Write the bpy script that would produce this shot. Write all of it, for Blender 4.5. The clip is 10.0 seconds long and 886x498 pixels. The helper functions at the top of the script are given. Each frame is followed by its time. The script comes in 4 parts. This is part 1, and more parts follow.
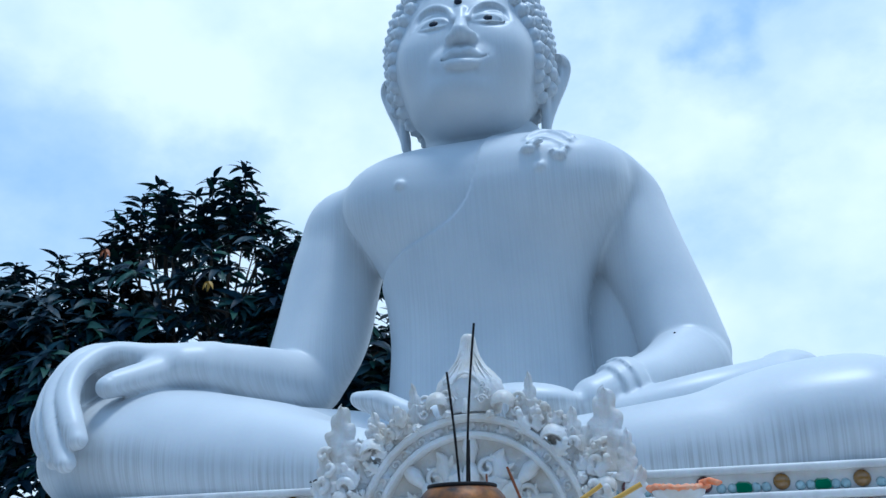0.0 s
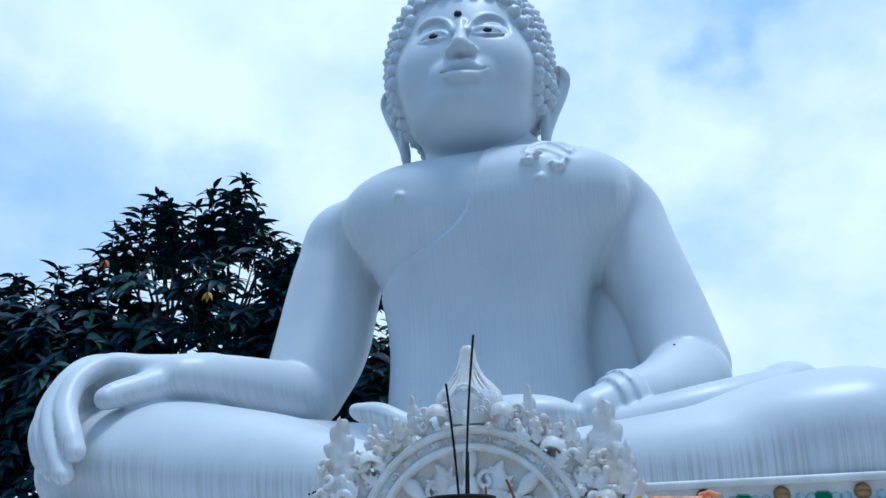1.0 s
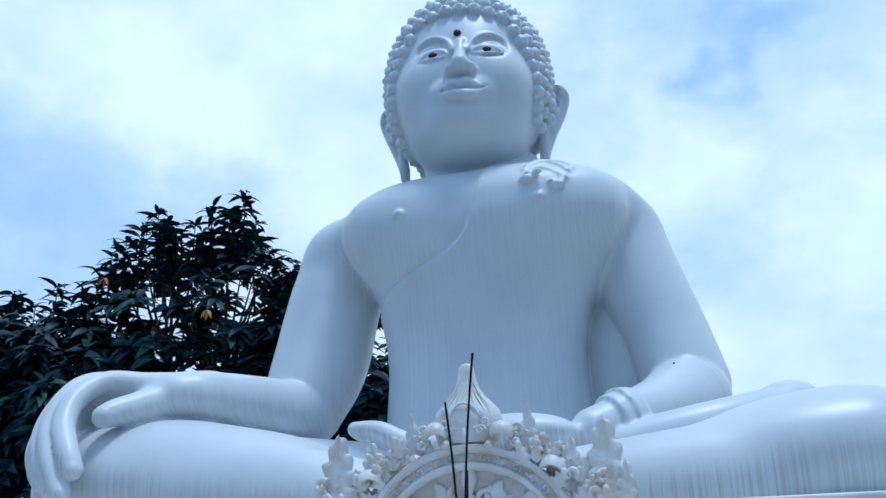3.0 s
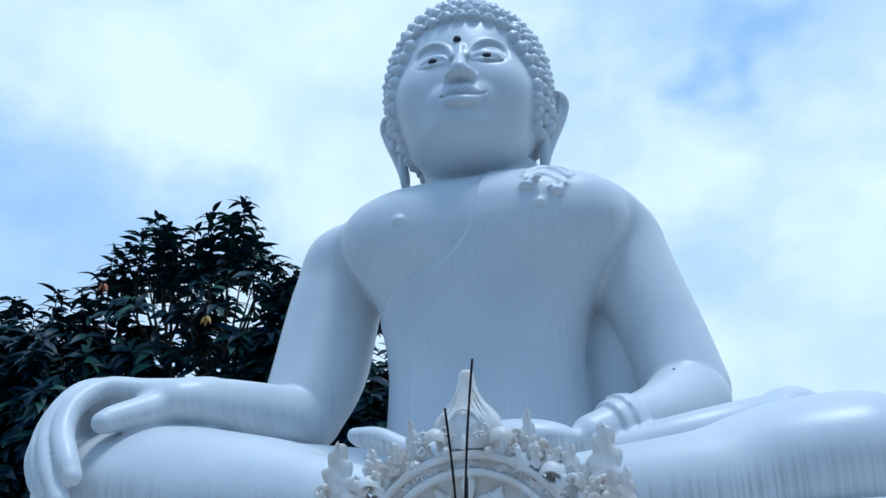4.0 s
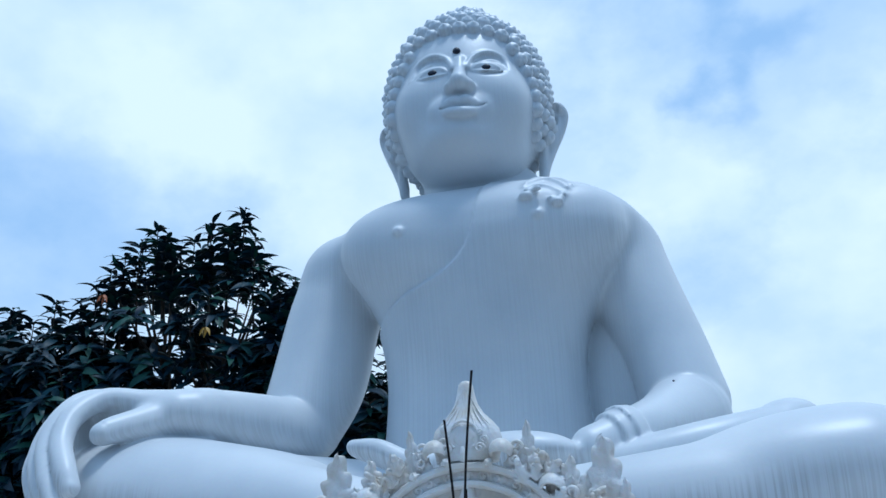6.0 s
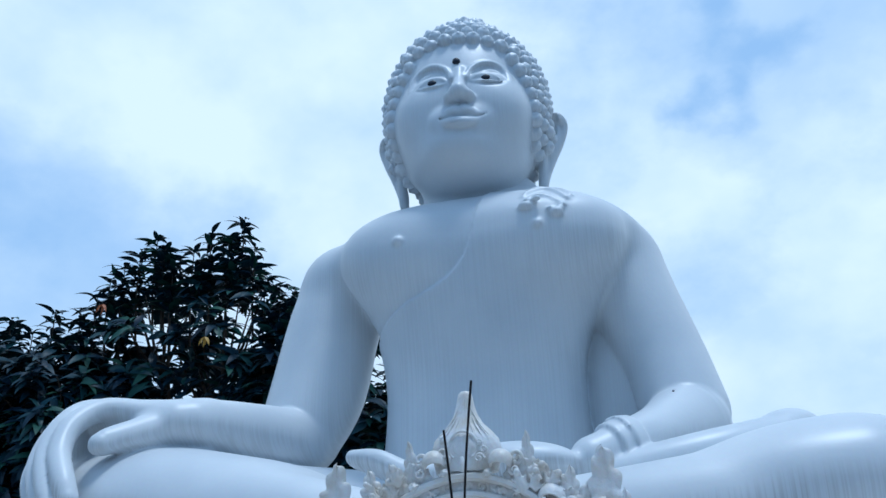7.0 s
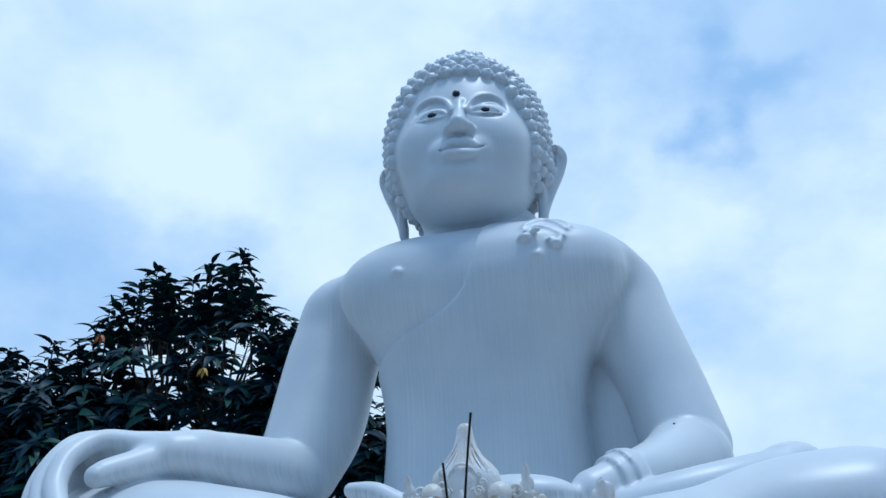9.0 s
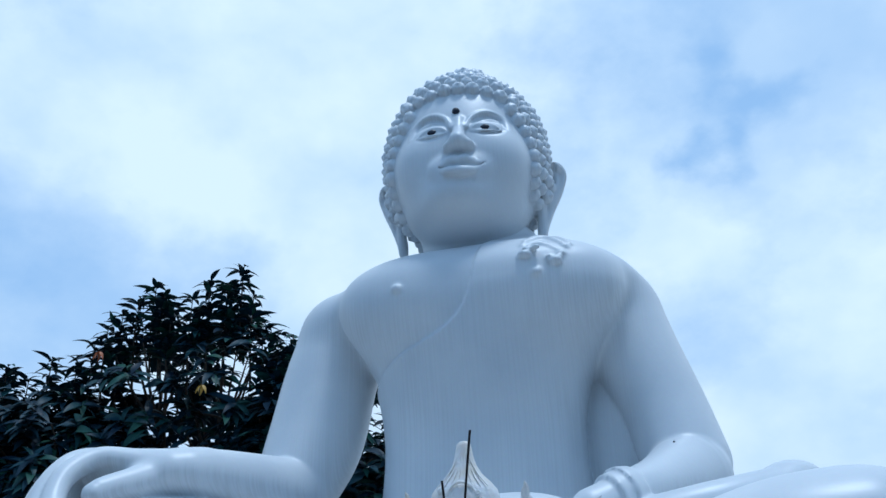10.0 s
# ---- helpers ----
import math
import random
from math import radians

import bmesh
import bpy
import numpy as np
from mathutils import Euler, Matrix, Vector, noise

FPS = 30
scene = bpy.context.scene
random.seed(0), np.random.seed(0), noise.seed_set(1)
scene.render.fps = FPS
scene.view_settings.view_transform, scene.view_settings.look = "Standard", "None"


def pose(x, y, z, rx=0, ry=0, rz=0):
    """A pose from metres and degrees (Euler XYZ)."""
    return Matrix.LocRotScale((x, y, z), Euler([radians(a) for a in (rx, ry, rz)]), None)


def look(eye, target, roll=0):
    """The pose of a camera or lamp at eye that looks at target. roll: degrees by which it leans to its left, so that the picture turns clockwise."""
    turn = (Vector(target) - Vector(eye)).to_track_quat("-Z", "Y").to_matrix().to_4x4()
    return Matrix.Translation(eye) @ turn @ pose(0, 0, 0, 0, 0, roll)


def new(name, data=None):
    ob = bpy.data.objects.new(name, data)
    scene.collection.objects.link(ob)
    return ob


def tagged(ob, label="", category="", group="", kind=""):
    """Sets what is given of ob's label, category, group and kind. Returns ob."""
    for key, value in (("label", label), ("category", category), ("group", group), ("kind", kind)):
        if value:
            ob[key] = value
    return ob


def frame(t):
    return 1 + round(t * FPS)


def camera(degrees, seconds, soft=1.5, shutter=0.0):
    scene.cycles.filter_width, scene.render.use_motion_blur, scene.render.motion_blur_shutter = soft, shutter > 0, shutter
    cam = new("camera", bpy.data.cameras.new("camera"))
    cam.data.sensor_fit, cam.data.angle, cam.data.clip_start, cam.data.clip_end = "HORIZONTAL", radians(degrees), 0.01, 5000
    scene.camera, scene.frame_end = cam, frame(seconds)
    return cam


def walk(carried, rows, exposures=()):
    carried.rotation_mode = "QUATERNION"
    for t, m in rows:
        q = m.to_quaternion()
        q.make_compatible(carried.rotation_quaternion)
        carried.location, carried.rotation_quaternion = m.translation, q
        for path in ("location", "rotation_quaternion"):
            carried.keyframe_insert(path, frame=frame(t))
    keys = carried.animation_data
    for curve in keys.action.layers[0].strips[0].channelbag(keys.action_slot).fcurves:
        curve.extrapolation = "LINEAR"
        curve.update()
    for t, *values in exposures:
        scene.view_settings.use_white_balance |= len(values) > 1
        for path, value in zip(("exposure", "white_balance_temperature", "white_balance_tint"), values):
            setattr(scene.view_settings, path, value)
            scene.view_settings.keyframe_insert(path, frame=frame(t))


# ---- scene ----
EYE = (1.1, -6.1, 1.6)
# seconds, pitch, yaw, roll: the phone stays in one place and tilts slowly upwards
PATH = [
    (0.0, 20.000, 13.600, -1.600),
    (0.5, 20.380, 13.571, -1.576),
    (1.0, 20.730, 13.544, -1.528),
    (1.5, 21.065, 13.509, -1.510),
    (2.0, 21.384, 13.483, -1.555),
    (2.5, 21.648, 13.467, -1.509),
    (4.0, 22.248, 13.437, -1.486),
    (4.5, 22.404, 13.428, -1.469),
    (5.0, 22.557, 13.407, -1.489),
    (5.5, 22.739, 13.398, -1.468),
    (7.0, 23.594, 13.326, -1.454),
    (7.5, 24.003, 13.311, -1.412),
    (8.0, 24.476, 13.283, -1.427),
    (8.5, 25.009, 13.265, -1.400),
    (9.0, 25.582, 13.251, -1.360),
    (9.5, 26.100, 13.238, -1.343),
    (10.0, 26.664, 13.183, -1.288),
]
cam = camera(52.5, 10.0, soft=1.5)
walk(cam, [(t, pose(*EYE, 90 + p, 0, w) @ pose(0, 0, 0, 0, 0, r)) for t, p, w, r in PATH], exposures=[(0.0, -0.14, 5130, 4), (10.0, -0.29, 5160, 4)])

# ---- world and sun ----
# gaps of blue between the clouds: direction, width, how clear
GAPS = [
    ((0.120, 0.814, 0.569), 0.09, 0.85),
    ((0.215, 0.780, 0.588), 0.26, 0.55),
    ((-0.600, 0.705, 0.375), 0.22, 0.42),
]
world = bpy.data.worlds.new("World")
scene.world = world
world.use_nodes = True
wn, wl = world.node_tree.nodes, world.node_tree.links
wn.clear()
sky = wn.new("ShaderNodeTexSky")
sky.sky_type, sky.sun_disc = "NISHITA", False
sky.sun_elevation, sky.sun_rotation = radians(78), radians(117)
sky.air_density, sky.dust_density, sky.ozone_density = 1.0, 0.6, 2.0
geo = wn.new("ShaderNodeTexCoord")
stretch = wn.new("ShaderNodeMapping")
stretch.inputs["Scale"].default_value = (1.0, 1.0, 1.377)
stretch.inputs["Location"].default_value = (0.449, -1.063, -2.311)
wl.new(geo.outputs["Generated"], stretch.inputs["Vector"])
cloud = wn.new("ShaderNodeTexNoise")
cloud.inputs["Scale"].default_value, cloud.inputs["Detail"].default_value = 2.779, 9.0
cloud.inputs["Roughness"].default_value, cloud.inputs["Distortion"].default_value = 0.56, 0.0
wl.new(stretch.outputs["Vector"], cloud.inputs["Vector"])
cover = wn.new("ShaderNodeValToRGB")
cover.color_ramp.elements[0].position, cover.color_ramp.elements[1].position = 0.25, 0.50
cover.color_ramp.elements[0].color, cover.color_ramp.elements[1].color = (0, 0, 0, 1), (1, 1, 1, 1)
wl.new(cloud.outputs["Fac"], cover.inputs["Fac"])
soft_noise = wn.new("ShaderNodeTexNoise")
soft_noise.inputs["Scale"].default_value, soft_noise.inputs["Detail"].default_value = 7.0, 7.0
wl.new(stretch.outputs["Vector"], soft_noise.inputs["Vector"])
tone = wn.new("ShaderNodeMix")
tone.data_type = "RGBA"
tone.inputs[6].default_value, tone.inputs[7].default_value = (7.9, 9.0, 10.1, 1), (10.5, 10.9, 10.7, 1)
billow = wn.new("ShaderNodeMapRange")
billow.inputs["From Min"].default_value, billow.inputs["From Max"].default_value = 0.32, 0.64
wl.new(soft_noise.outputs["Fac"], billow.inputs["Value"])
wl.new(billow.outputs["Result"], tone.inputs[0])
blue = wn.new("ShaderNodeMix")
blue.data_type, blue.blend_type = "RGBA", "MIX"
blue.inputs[0].default_value = 0.8
blue.inputs[7].default_value = (5.0, 7.2, 10.0, 1)
wl.new(sky.outputs["Color"], blue.inputs[6])
mix = wn.new("ShaderNodeMix")
mix.data_type = "RGBA"
# the clouds open overhead and in front of the statue, and in a few gaps behind it
over = wn.new("ShaderNodeSeparateXYZ")
wl.new(geo.outputs["Generated"], over.inputs[0])
open_side = wn.new("ShaderNodeMapRange")
open_side.interpolation_type = "SMOOTHSTEP"
open_side.inputs["From Min"].default_value, open_side.inputs["From Max"].default_value = -0.45, 0.45
open_side.inputs["To Min"].default_value = 0.10
wl.new(over.outputs["Y"], open_side.inputs["Value"])
thick = open_side.outputs["Result"]
ragged = wn.new("ShaderNodeMix")
ragged.data_type, ragged.blend_type = "RGBA", "LINEAR_LIGHT"
ragged.inputs[0].default_value = 0.20
wl.new(geo.outputs["Generated"], ragged.inputs[6])
wl.new(soft_noise.outputs["Color"], ragged.inputs[7])
for way, wide, clear in GAPS:
    near = wn.new("ShaderNodeVectorMath")
    near.operation = "DISTANCE"
    near.inputs[1].default_value = way
    wl.new(ragged.outputs[2], near.inputs[0])
    gap = wn.new("ShaderNodeMapRange")
    gap.interpolation_type = "SMOOTHSTEP"
    gap.inputs["From Min"].default_value, gap.inputs["From Max"].default_value = 0.15 * wide, wide
    gap.inputs["To Min"].default_value = 1 - clear
    wl.new(near.outputs["Value"], gap.inputs["Value"])
    both = wn.new("ShaderNodeMath")
    both.operation = "MULTIPLY"
    wl.new(thick, both.inputs[0])
    wl.new(gap.outputs["Result"], both.inputs[1])
    thick = both.outputs[0]
cloudy = wn.new("ShaderNodeMath")
cloudy.operation = "MULTIPLY"
wl.new(cover.outputs["Color"], cloudy.inputs[0])
wl.new(thick, cloudy.inputs[1])
wl.new(cloudy.outputs[0], mix.inputs[0])
wl.new(blue.outputs[2], mix.inputs[6])
wl.new(tone.outputs[2], mix.inputs[7])
bg = wn.new("ShaderNodeBackground")
bg.inputs["Strength"].default_value = 0.1
wl.new(mix.outputs[2], bg.inputs["Color"])
wl.new(bg.outputs["Background"], wn.new("ShaderNodeOutputWorld").inputs["Surface"])

sun_data = bpy.data.lights.new("sun", "SUN")
sun_data.energy, sun_data.angle, sun_data.color = 2.0, radians(11), (1.0, 0.95, 0.88)
sun = new("sun", sun_data)
sun.matrix_world = look((1.4, -0.7, 7.4), (0, 0, 0))


# ---- materials ----
def material(name, base, rough=0.5, metal=0.0, spread=0.12, scale=6.0, bump=0.15, fine=60.0, second=None, streak=0.0, streak_colour=(0.3, 0.27, 0.22)):
    """A surface with mottling at two scales, fine relief and, where asked, rain streaks that run down it."""
    m = bpy.data.materials.new(name)
    m.use_nodes = True
    n, l = m.node_tree.nodes, m.node_tree.links
    b = n["Principled BSDF"]
    b.inputs["Roughness"].default_value, b.inputs["Metallic"].default_value = rough, metal
    tc = n.new("ShaderNodeTexCoord")
    big = n.new("ShaderNodeTexNoise")
    big.inputs["Scale"].default_value, big.inputs["Detail"].default_value = scale, 5.0
    l.new(tc.outputs["Object"], big.inputs["Vector"])
    small = n.new("ShaderNodeTexNoise")
    small.inputs["Scale"].default_value, small.inputs["Detail"].default_value = fine, 4.0
    l.new(tc.outputs["Object"], small.inputs["Vector"])
    other = second or tuple(c * (1 - spread) for c in base)
    ramp = n.new("ShaderNodeValToRGB")
    ramp.color_ramp.elements[0].position, ramp.color_ramp.elements[1].position = 0.35, 0.65
    ramp.color_ramp.elements[0].color, ramp.color_ramp.elements[1].color = (*other, 1), (*base, 1)
    l.new(big.outputs["Fac"], ramp.inputs["Fac"])
    grain = n.new("ShaderNodeMix")
    grain.data_type, grain.blend_type = "RGBA", "MULTIPLY"
    grain.inputs[0].default_value = spread
    l.new(ramp.outputs["Color"], grain.inputs[6])
    l.new(small.outputs["Color"], grain.inputs[7])
    out = grain.outputs[2]
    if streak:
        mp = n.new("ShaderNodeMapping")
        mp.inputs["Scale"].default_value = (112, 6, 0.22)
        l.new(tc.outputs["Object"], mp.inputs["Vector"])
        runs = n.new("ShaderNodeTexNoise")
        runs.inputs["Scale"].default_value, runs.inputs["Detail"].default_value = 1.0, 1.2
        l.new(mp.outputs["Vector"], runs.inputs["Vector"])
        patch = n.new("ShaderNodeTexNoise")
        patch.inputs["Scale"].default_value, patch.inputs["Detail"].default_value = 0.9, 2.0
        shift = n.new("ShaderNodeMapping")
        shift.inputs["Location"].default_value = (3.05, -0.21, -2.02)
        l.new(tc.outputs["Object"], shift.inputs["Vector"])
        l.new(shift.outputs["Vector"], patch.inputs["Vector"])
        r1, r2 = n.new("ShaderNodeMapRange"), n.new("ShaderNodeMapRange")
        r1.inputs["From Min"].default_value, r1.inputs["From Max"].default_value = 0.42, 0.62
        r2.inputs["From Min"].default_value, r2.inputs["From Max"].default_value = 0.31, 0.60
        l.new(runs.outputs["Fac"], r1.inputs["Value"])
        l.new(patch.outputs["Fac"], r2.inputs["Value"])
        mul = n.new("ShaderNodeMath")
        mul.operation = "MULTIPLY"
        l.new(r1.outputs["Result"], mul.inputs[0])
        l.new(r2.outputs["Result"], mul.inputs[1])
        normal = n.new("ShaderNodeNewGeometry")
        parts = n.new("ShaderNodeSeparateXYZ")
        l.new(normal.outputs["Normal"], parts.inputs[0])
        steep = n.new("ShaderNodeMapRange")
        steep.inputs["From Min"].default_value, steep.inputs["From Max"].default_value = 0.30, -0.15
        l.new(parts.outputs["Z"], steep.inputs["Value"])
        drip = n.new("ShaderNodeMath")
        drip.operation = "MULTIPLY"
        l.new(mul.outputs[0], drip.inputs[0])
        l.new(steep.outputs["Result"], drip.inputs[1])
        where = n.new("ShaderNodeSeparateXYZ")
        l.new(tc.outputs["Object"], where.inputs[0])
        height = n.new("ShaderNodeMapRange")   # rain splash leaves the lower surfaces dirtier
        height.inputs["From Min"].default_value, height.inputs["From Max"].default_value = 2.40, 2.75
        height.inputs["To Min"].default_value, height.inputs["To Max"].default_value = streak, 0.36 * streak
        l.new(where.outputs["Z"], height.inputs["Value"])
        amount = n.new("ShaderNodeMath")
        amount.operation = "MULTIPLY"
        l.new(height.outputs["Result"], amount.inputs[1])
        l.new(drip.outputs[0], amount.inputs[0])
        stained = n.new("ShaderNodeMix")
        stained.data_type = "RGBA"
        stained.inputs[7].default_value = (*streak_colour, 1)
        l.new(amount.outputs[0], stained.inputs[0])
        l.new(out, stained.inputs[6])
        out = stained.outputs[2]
    l.new(out, b.inputs["Base Color"])
    rg = n.new("ShaderNodeMapRange")
    rg.inputs["To Min"].default_value, rg.inputs["To Max"].default_value = max(rough - 0.08, 0.02), min(rough + 0.1, 1)
    l.new(big.outputs["Fac"], rg.inputs["Value"])
    l.new(rg.outputs["Result"], b.inputs["Roughness"])
    bp = n.new("ShaderNodeBump")
    bp.inputs["Strength"].default_value, bp.inputs["Distance"].default_value = bump, 0.004
    l.new(small.outputs["Fac"], bp.inputs["Height"])
    l.new(bp.outputs["Normal"], b.inputs["Normal"])
    return m


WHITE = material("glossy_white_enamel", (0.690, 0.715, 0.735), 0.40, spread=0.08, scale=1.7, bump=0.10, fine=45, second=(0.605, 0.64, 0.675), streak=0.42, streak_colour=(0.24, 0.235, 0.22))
BLACK = material("black_inlay", (0.003, 0.008, 0.024), 0.4)
CARVED = material("carved_white_plaster", (0.77, 0.775, 0.78), 0.40, spread=0.14, scale=9, bump=0.7, fine=70, second=(0.66, 0.61, 0.54))
LEDGE = material("painted_plaster", (0.78, 0.78, 0.77), 0.5, spread=0.14, scale=7, bump=0.3, second=(0.62, 0.61, 0.60), streak=0.07)
# white picked so that the unseen ledge bounces light; its mottling is random
CEMENT = material("bounce_white_cement", (0.74, 0.735, 0.73), 0.7, spread=0.2, scale=3.0, bump=0.5, second=(0.60, 0.58, 0.56))
ROSE = material("faded_rose_paint", (0.42, 0.22, 0.18), 0.6, spread=0.3, scale=9)
BRONZE = material("sooty_bronze", (0.022, 0.018, 0.020), 0.5, metal=0.3, spread=0.3, scale=24, second=(0.30, 0.105, 0.015), bump=0.4)
ASH = material("incense_ash", (0.34, 0.32, 0.30), 0.95, spread=0.3, scale=20, bump=0.6)
STICK = material("black_incense", (0.009, 0.006, 0.008), 0.9, spread=0.3)
STUB = material("burnt_red_stick", (0.24, 0.07, 0.02), 0.8, spread=0.3)
WAX = material("yellow_wax", (0.62, 0.36, 0.06), 0.45, spread=0.15)
ORANGE = material("orange_cloth", (0.85, 0.20, 0.05), 0.8, spread=0.25, scale=25, second=(0.85, 0.45, 0.28))
BARK = material("grey_brown_bark", (0.10, 0.075, 0.055), 0.9, spread=0.4, scale=12, bump=0.8)
GROUND = material("worn_concrete", (0.10, 0.098, 0.095), 0.85, spread=0.25, scale=1.5, bump=0.4)


def glass(name, colour, rough=0.06, clear=0.55):
    m = bpy.data.materials.new(name)
    m.use_nodes = True
    b = m.node_tree.nodes["Principled BSDF"]
    b.inputs["Base Color"].default_value = (*colour, 1)
    b.inputs["Roughness"].default_value = rough
    b.inputs["Transmission Weight"].default_value = clear
    b.inputs["Coat Weight"].default_value = 1.0
    b.inputs["Coat Roughness"].default_value = 0.04
    return m


AMBER = glass("amber_glass", (0.30, 0.14, 0.012), 0.22, 0.20)
GARNET = glass("dark_red_glass", (0.14, 0.02, 0.03), 0.22, 0.20)
AQUA = glass("pale_aqua_glass", (0.62, 0.84, 0.88))
EMERALD = glass("green_glass", (0.0, 0.30, 0.14))


def leaf_material():
    m = bpy.data.materials.new("mango_leaf")
    m.use_nodes = True
    n, l = m.node_tree.nodes, m.node_tree.links
    b = n["Principled BSDF"]
    g = n.new("ShaderNodeNewGeometry")
    ramp = n.new("ShaderNodeValToRGB")
    e = ramp.color_ramp.elements
    e[0].position, e[0].color = 0.0, (0.006, 0.018, 0.034, 1)
    e[1].position, e[1].color = 1.0, (0.026, 0.080, 0.056, 1)
    mid = e.new(0.6)
    mid.color = (0.011, 0.038, 0.054, 1)
    l.new(g.outputs["Random Per Island"], ramp.inputs["Fac"])
    l.new(ramp.outputs["Color"], b.inputs["Base Color"])
    b.inputs["Roughness"].default_value = 0.45
    b.inputs["Specular IOR Level"].default_value = 0.14
    return m


LEAF = leaf_material()
DRY_LEAF = material("rusty_leaf", (0.45, 0.13, 0.04), 0.6, spread=0.3)
GOLD_LEAF = material("yellow_leaf", (0.55, 0.33, 0.05), 0.6, spread=0.3)


# ---- mesh helpers ----
def mesh_object(name, verts, faces, mats, parent=None, smooth=True, face_mats=None):
    me = bpy.data.meshes.new(name)
    me.from_pydata([tuple(v) for v in verts], [], [tuple(int(i) for i in f) for f in faces])
    for m in mats if isinstance(mats, (list, tuple)) else [mats]:
        me.materials.append(m)
    if smooth:
        me.polygons.foreach_set("use_smooth", [True] * len(me.polygons))
    if face_mats is not None:
        me.polygons.foreach_set("material_index", face_mats)
    me.update()
    ob = new(name, me)
    ob.parent = parent
    return ob


def part(name, bm, mat, parent, label="", smooth=True):
    me = bpy.data.meshes.new(name)
    bmesh.ops.recalc_face_normals(bm, faces=bm.faces)
    bm.to_mesh(me)
    bm.free()
    me.materials.append(mat)
    if smooth:
        me.polygons.foreach_set("use_smooth", [True] * len(me.polygons))
        me.set_sharp_from_angle(angle=radians(48))
    ob = new(name, me)
    ob.parent = parent
    return tagged(ob, label) if label else ob


def box(x0, x1, y0, y1, z0, z1, bevel=0.01, segments=2):
    bm = bmesh.new()
    bmesh.ops.create_cube(bm, size=1)
    for v in bm.verts:
        v.co = Vector(((x0 + x1) / 2 + v.co.x * (x1 - x0), (y0 + y1) / 2 + v.co.y * (y1 - y0), (z0 + z1) / 2 + v.co.z * (z1 - z0)))
    if bevel:
        bmesh.ops.bevel(bm, geom=bm.edges, offset=bevel, segments=segments, affect="EDGES", profile=0.5)
    return bm


def lathe(profile, n=32, squash=1.0):
    """Turns a profile of (radius, height) round z."""
    bm = bmesh.new()
    rings = []
    for r, z in profile:
        rings.append([bm.verts.new((r * math.cos(2 * math.pi * i / n), squash * r * math.sin(2 * math.pi * i / n), z)) for i in range(n)])
    for a, b in zip(rings, rings[1:]):
        for i in range(n):
            bm.faces.new((a[i], a[(i + 1) % n], b[(i + 1) % n], b[i]))
    bm.faces.new(rings[0][::-1])
    bm.faces.new(rings[-1])
    return bm


def tube_mesh(points, radii, n=10):
    """A round rod along points, with a radius at each."""
    pts = [Vector(p) for p in points]
    bm = bmesh.new()
    rings = []
    side = None
    for i, p in enumerate(pts):
        d = (pts[min(i + 1, len(pts) - 1)] - pts[max(i - 1, 0)]).normalized()
        if side is None:
            side = d.orthogonal().normalized()
        side = (side - d * side.dot(d)).normalized()
        up = d.cross(side)
        rings.append([bm.verts.new(p + radii[i] * (math.cos(2 * math.pi * k / n) * side + math.sin(2 * math.pi * k / n) * up)) for k in range(n)])
    for a, b in zip(rings, rings[1:]):
        for k in range(n):
            bm.faces.new((a[k], a[(k + 1) % n], b[(k + 1) % n], b[k]))
    bm.faces.new(rings[0][::-1])
    bm.faces.new(rings[-1])
    return bm


def moved(bm, m):
    bmesh.ops.transform(bm, matrix=m, verts=bm.verts)
    return bm


# ---- a modelling field: soft unions of rounded forms, turned into one skin ----
def spline(xs, ys, x):
    """A smooth curve through (xs, ys) at x."""
    xs, ys = np.array(xs, float), np.array(ys, float)
    s = np.gradient(ys, xs)
    i = np.clip(np.searchsorted(xs, x) - 1, 0, len(xs) - 2)
    h = xs[i + 1] - xs[i]
    t = np.clip((x - xs[i]) / h, 0, 1)
    return (2 * t**3 - 3 * t**2 + 1) * ys[i] + (t**3 - 2 * t**2 + t) * h * s[i] + (3 * t**2 - 2 * t**3) * ys[i + 1] + (t**3 - t**2) * h * s[i + 1]


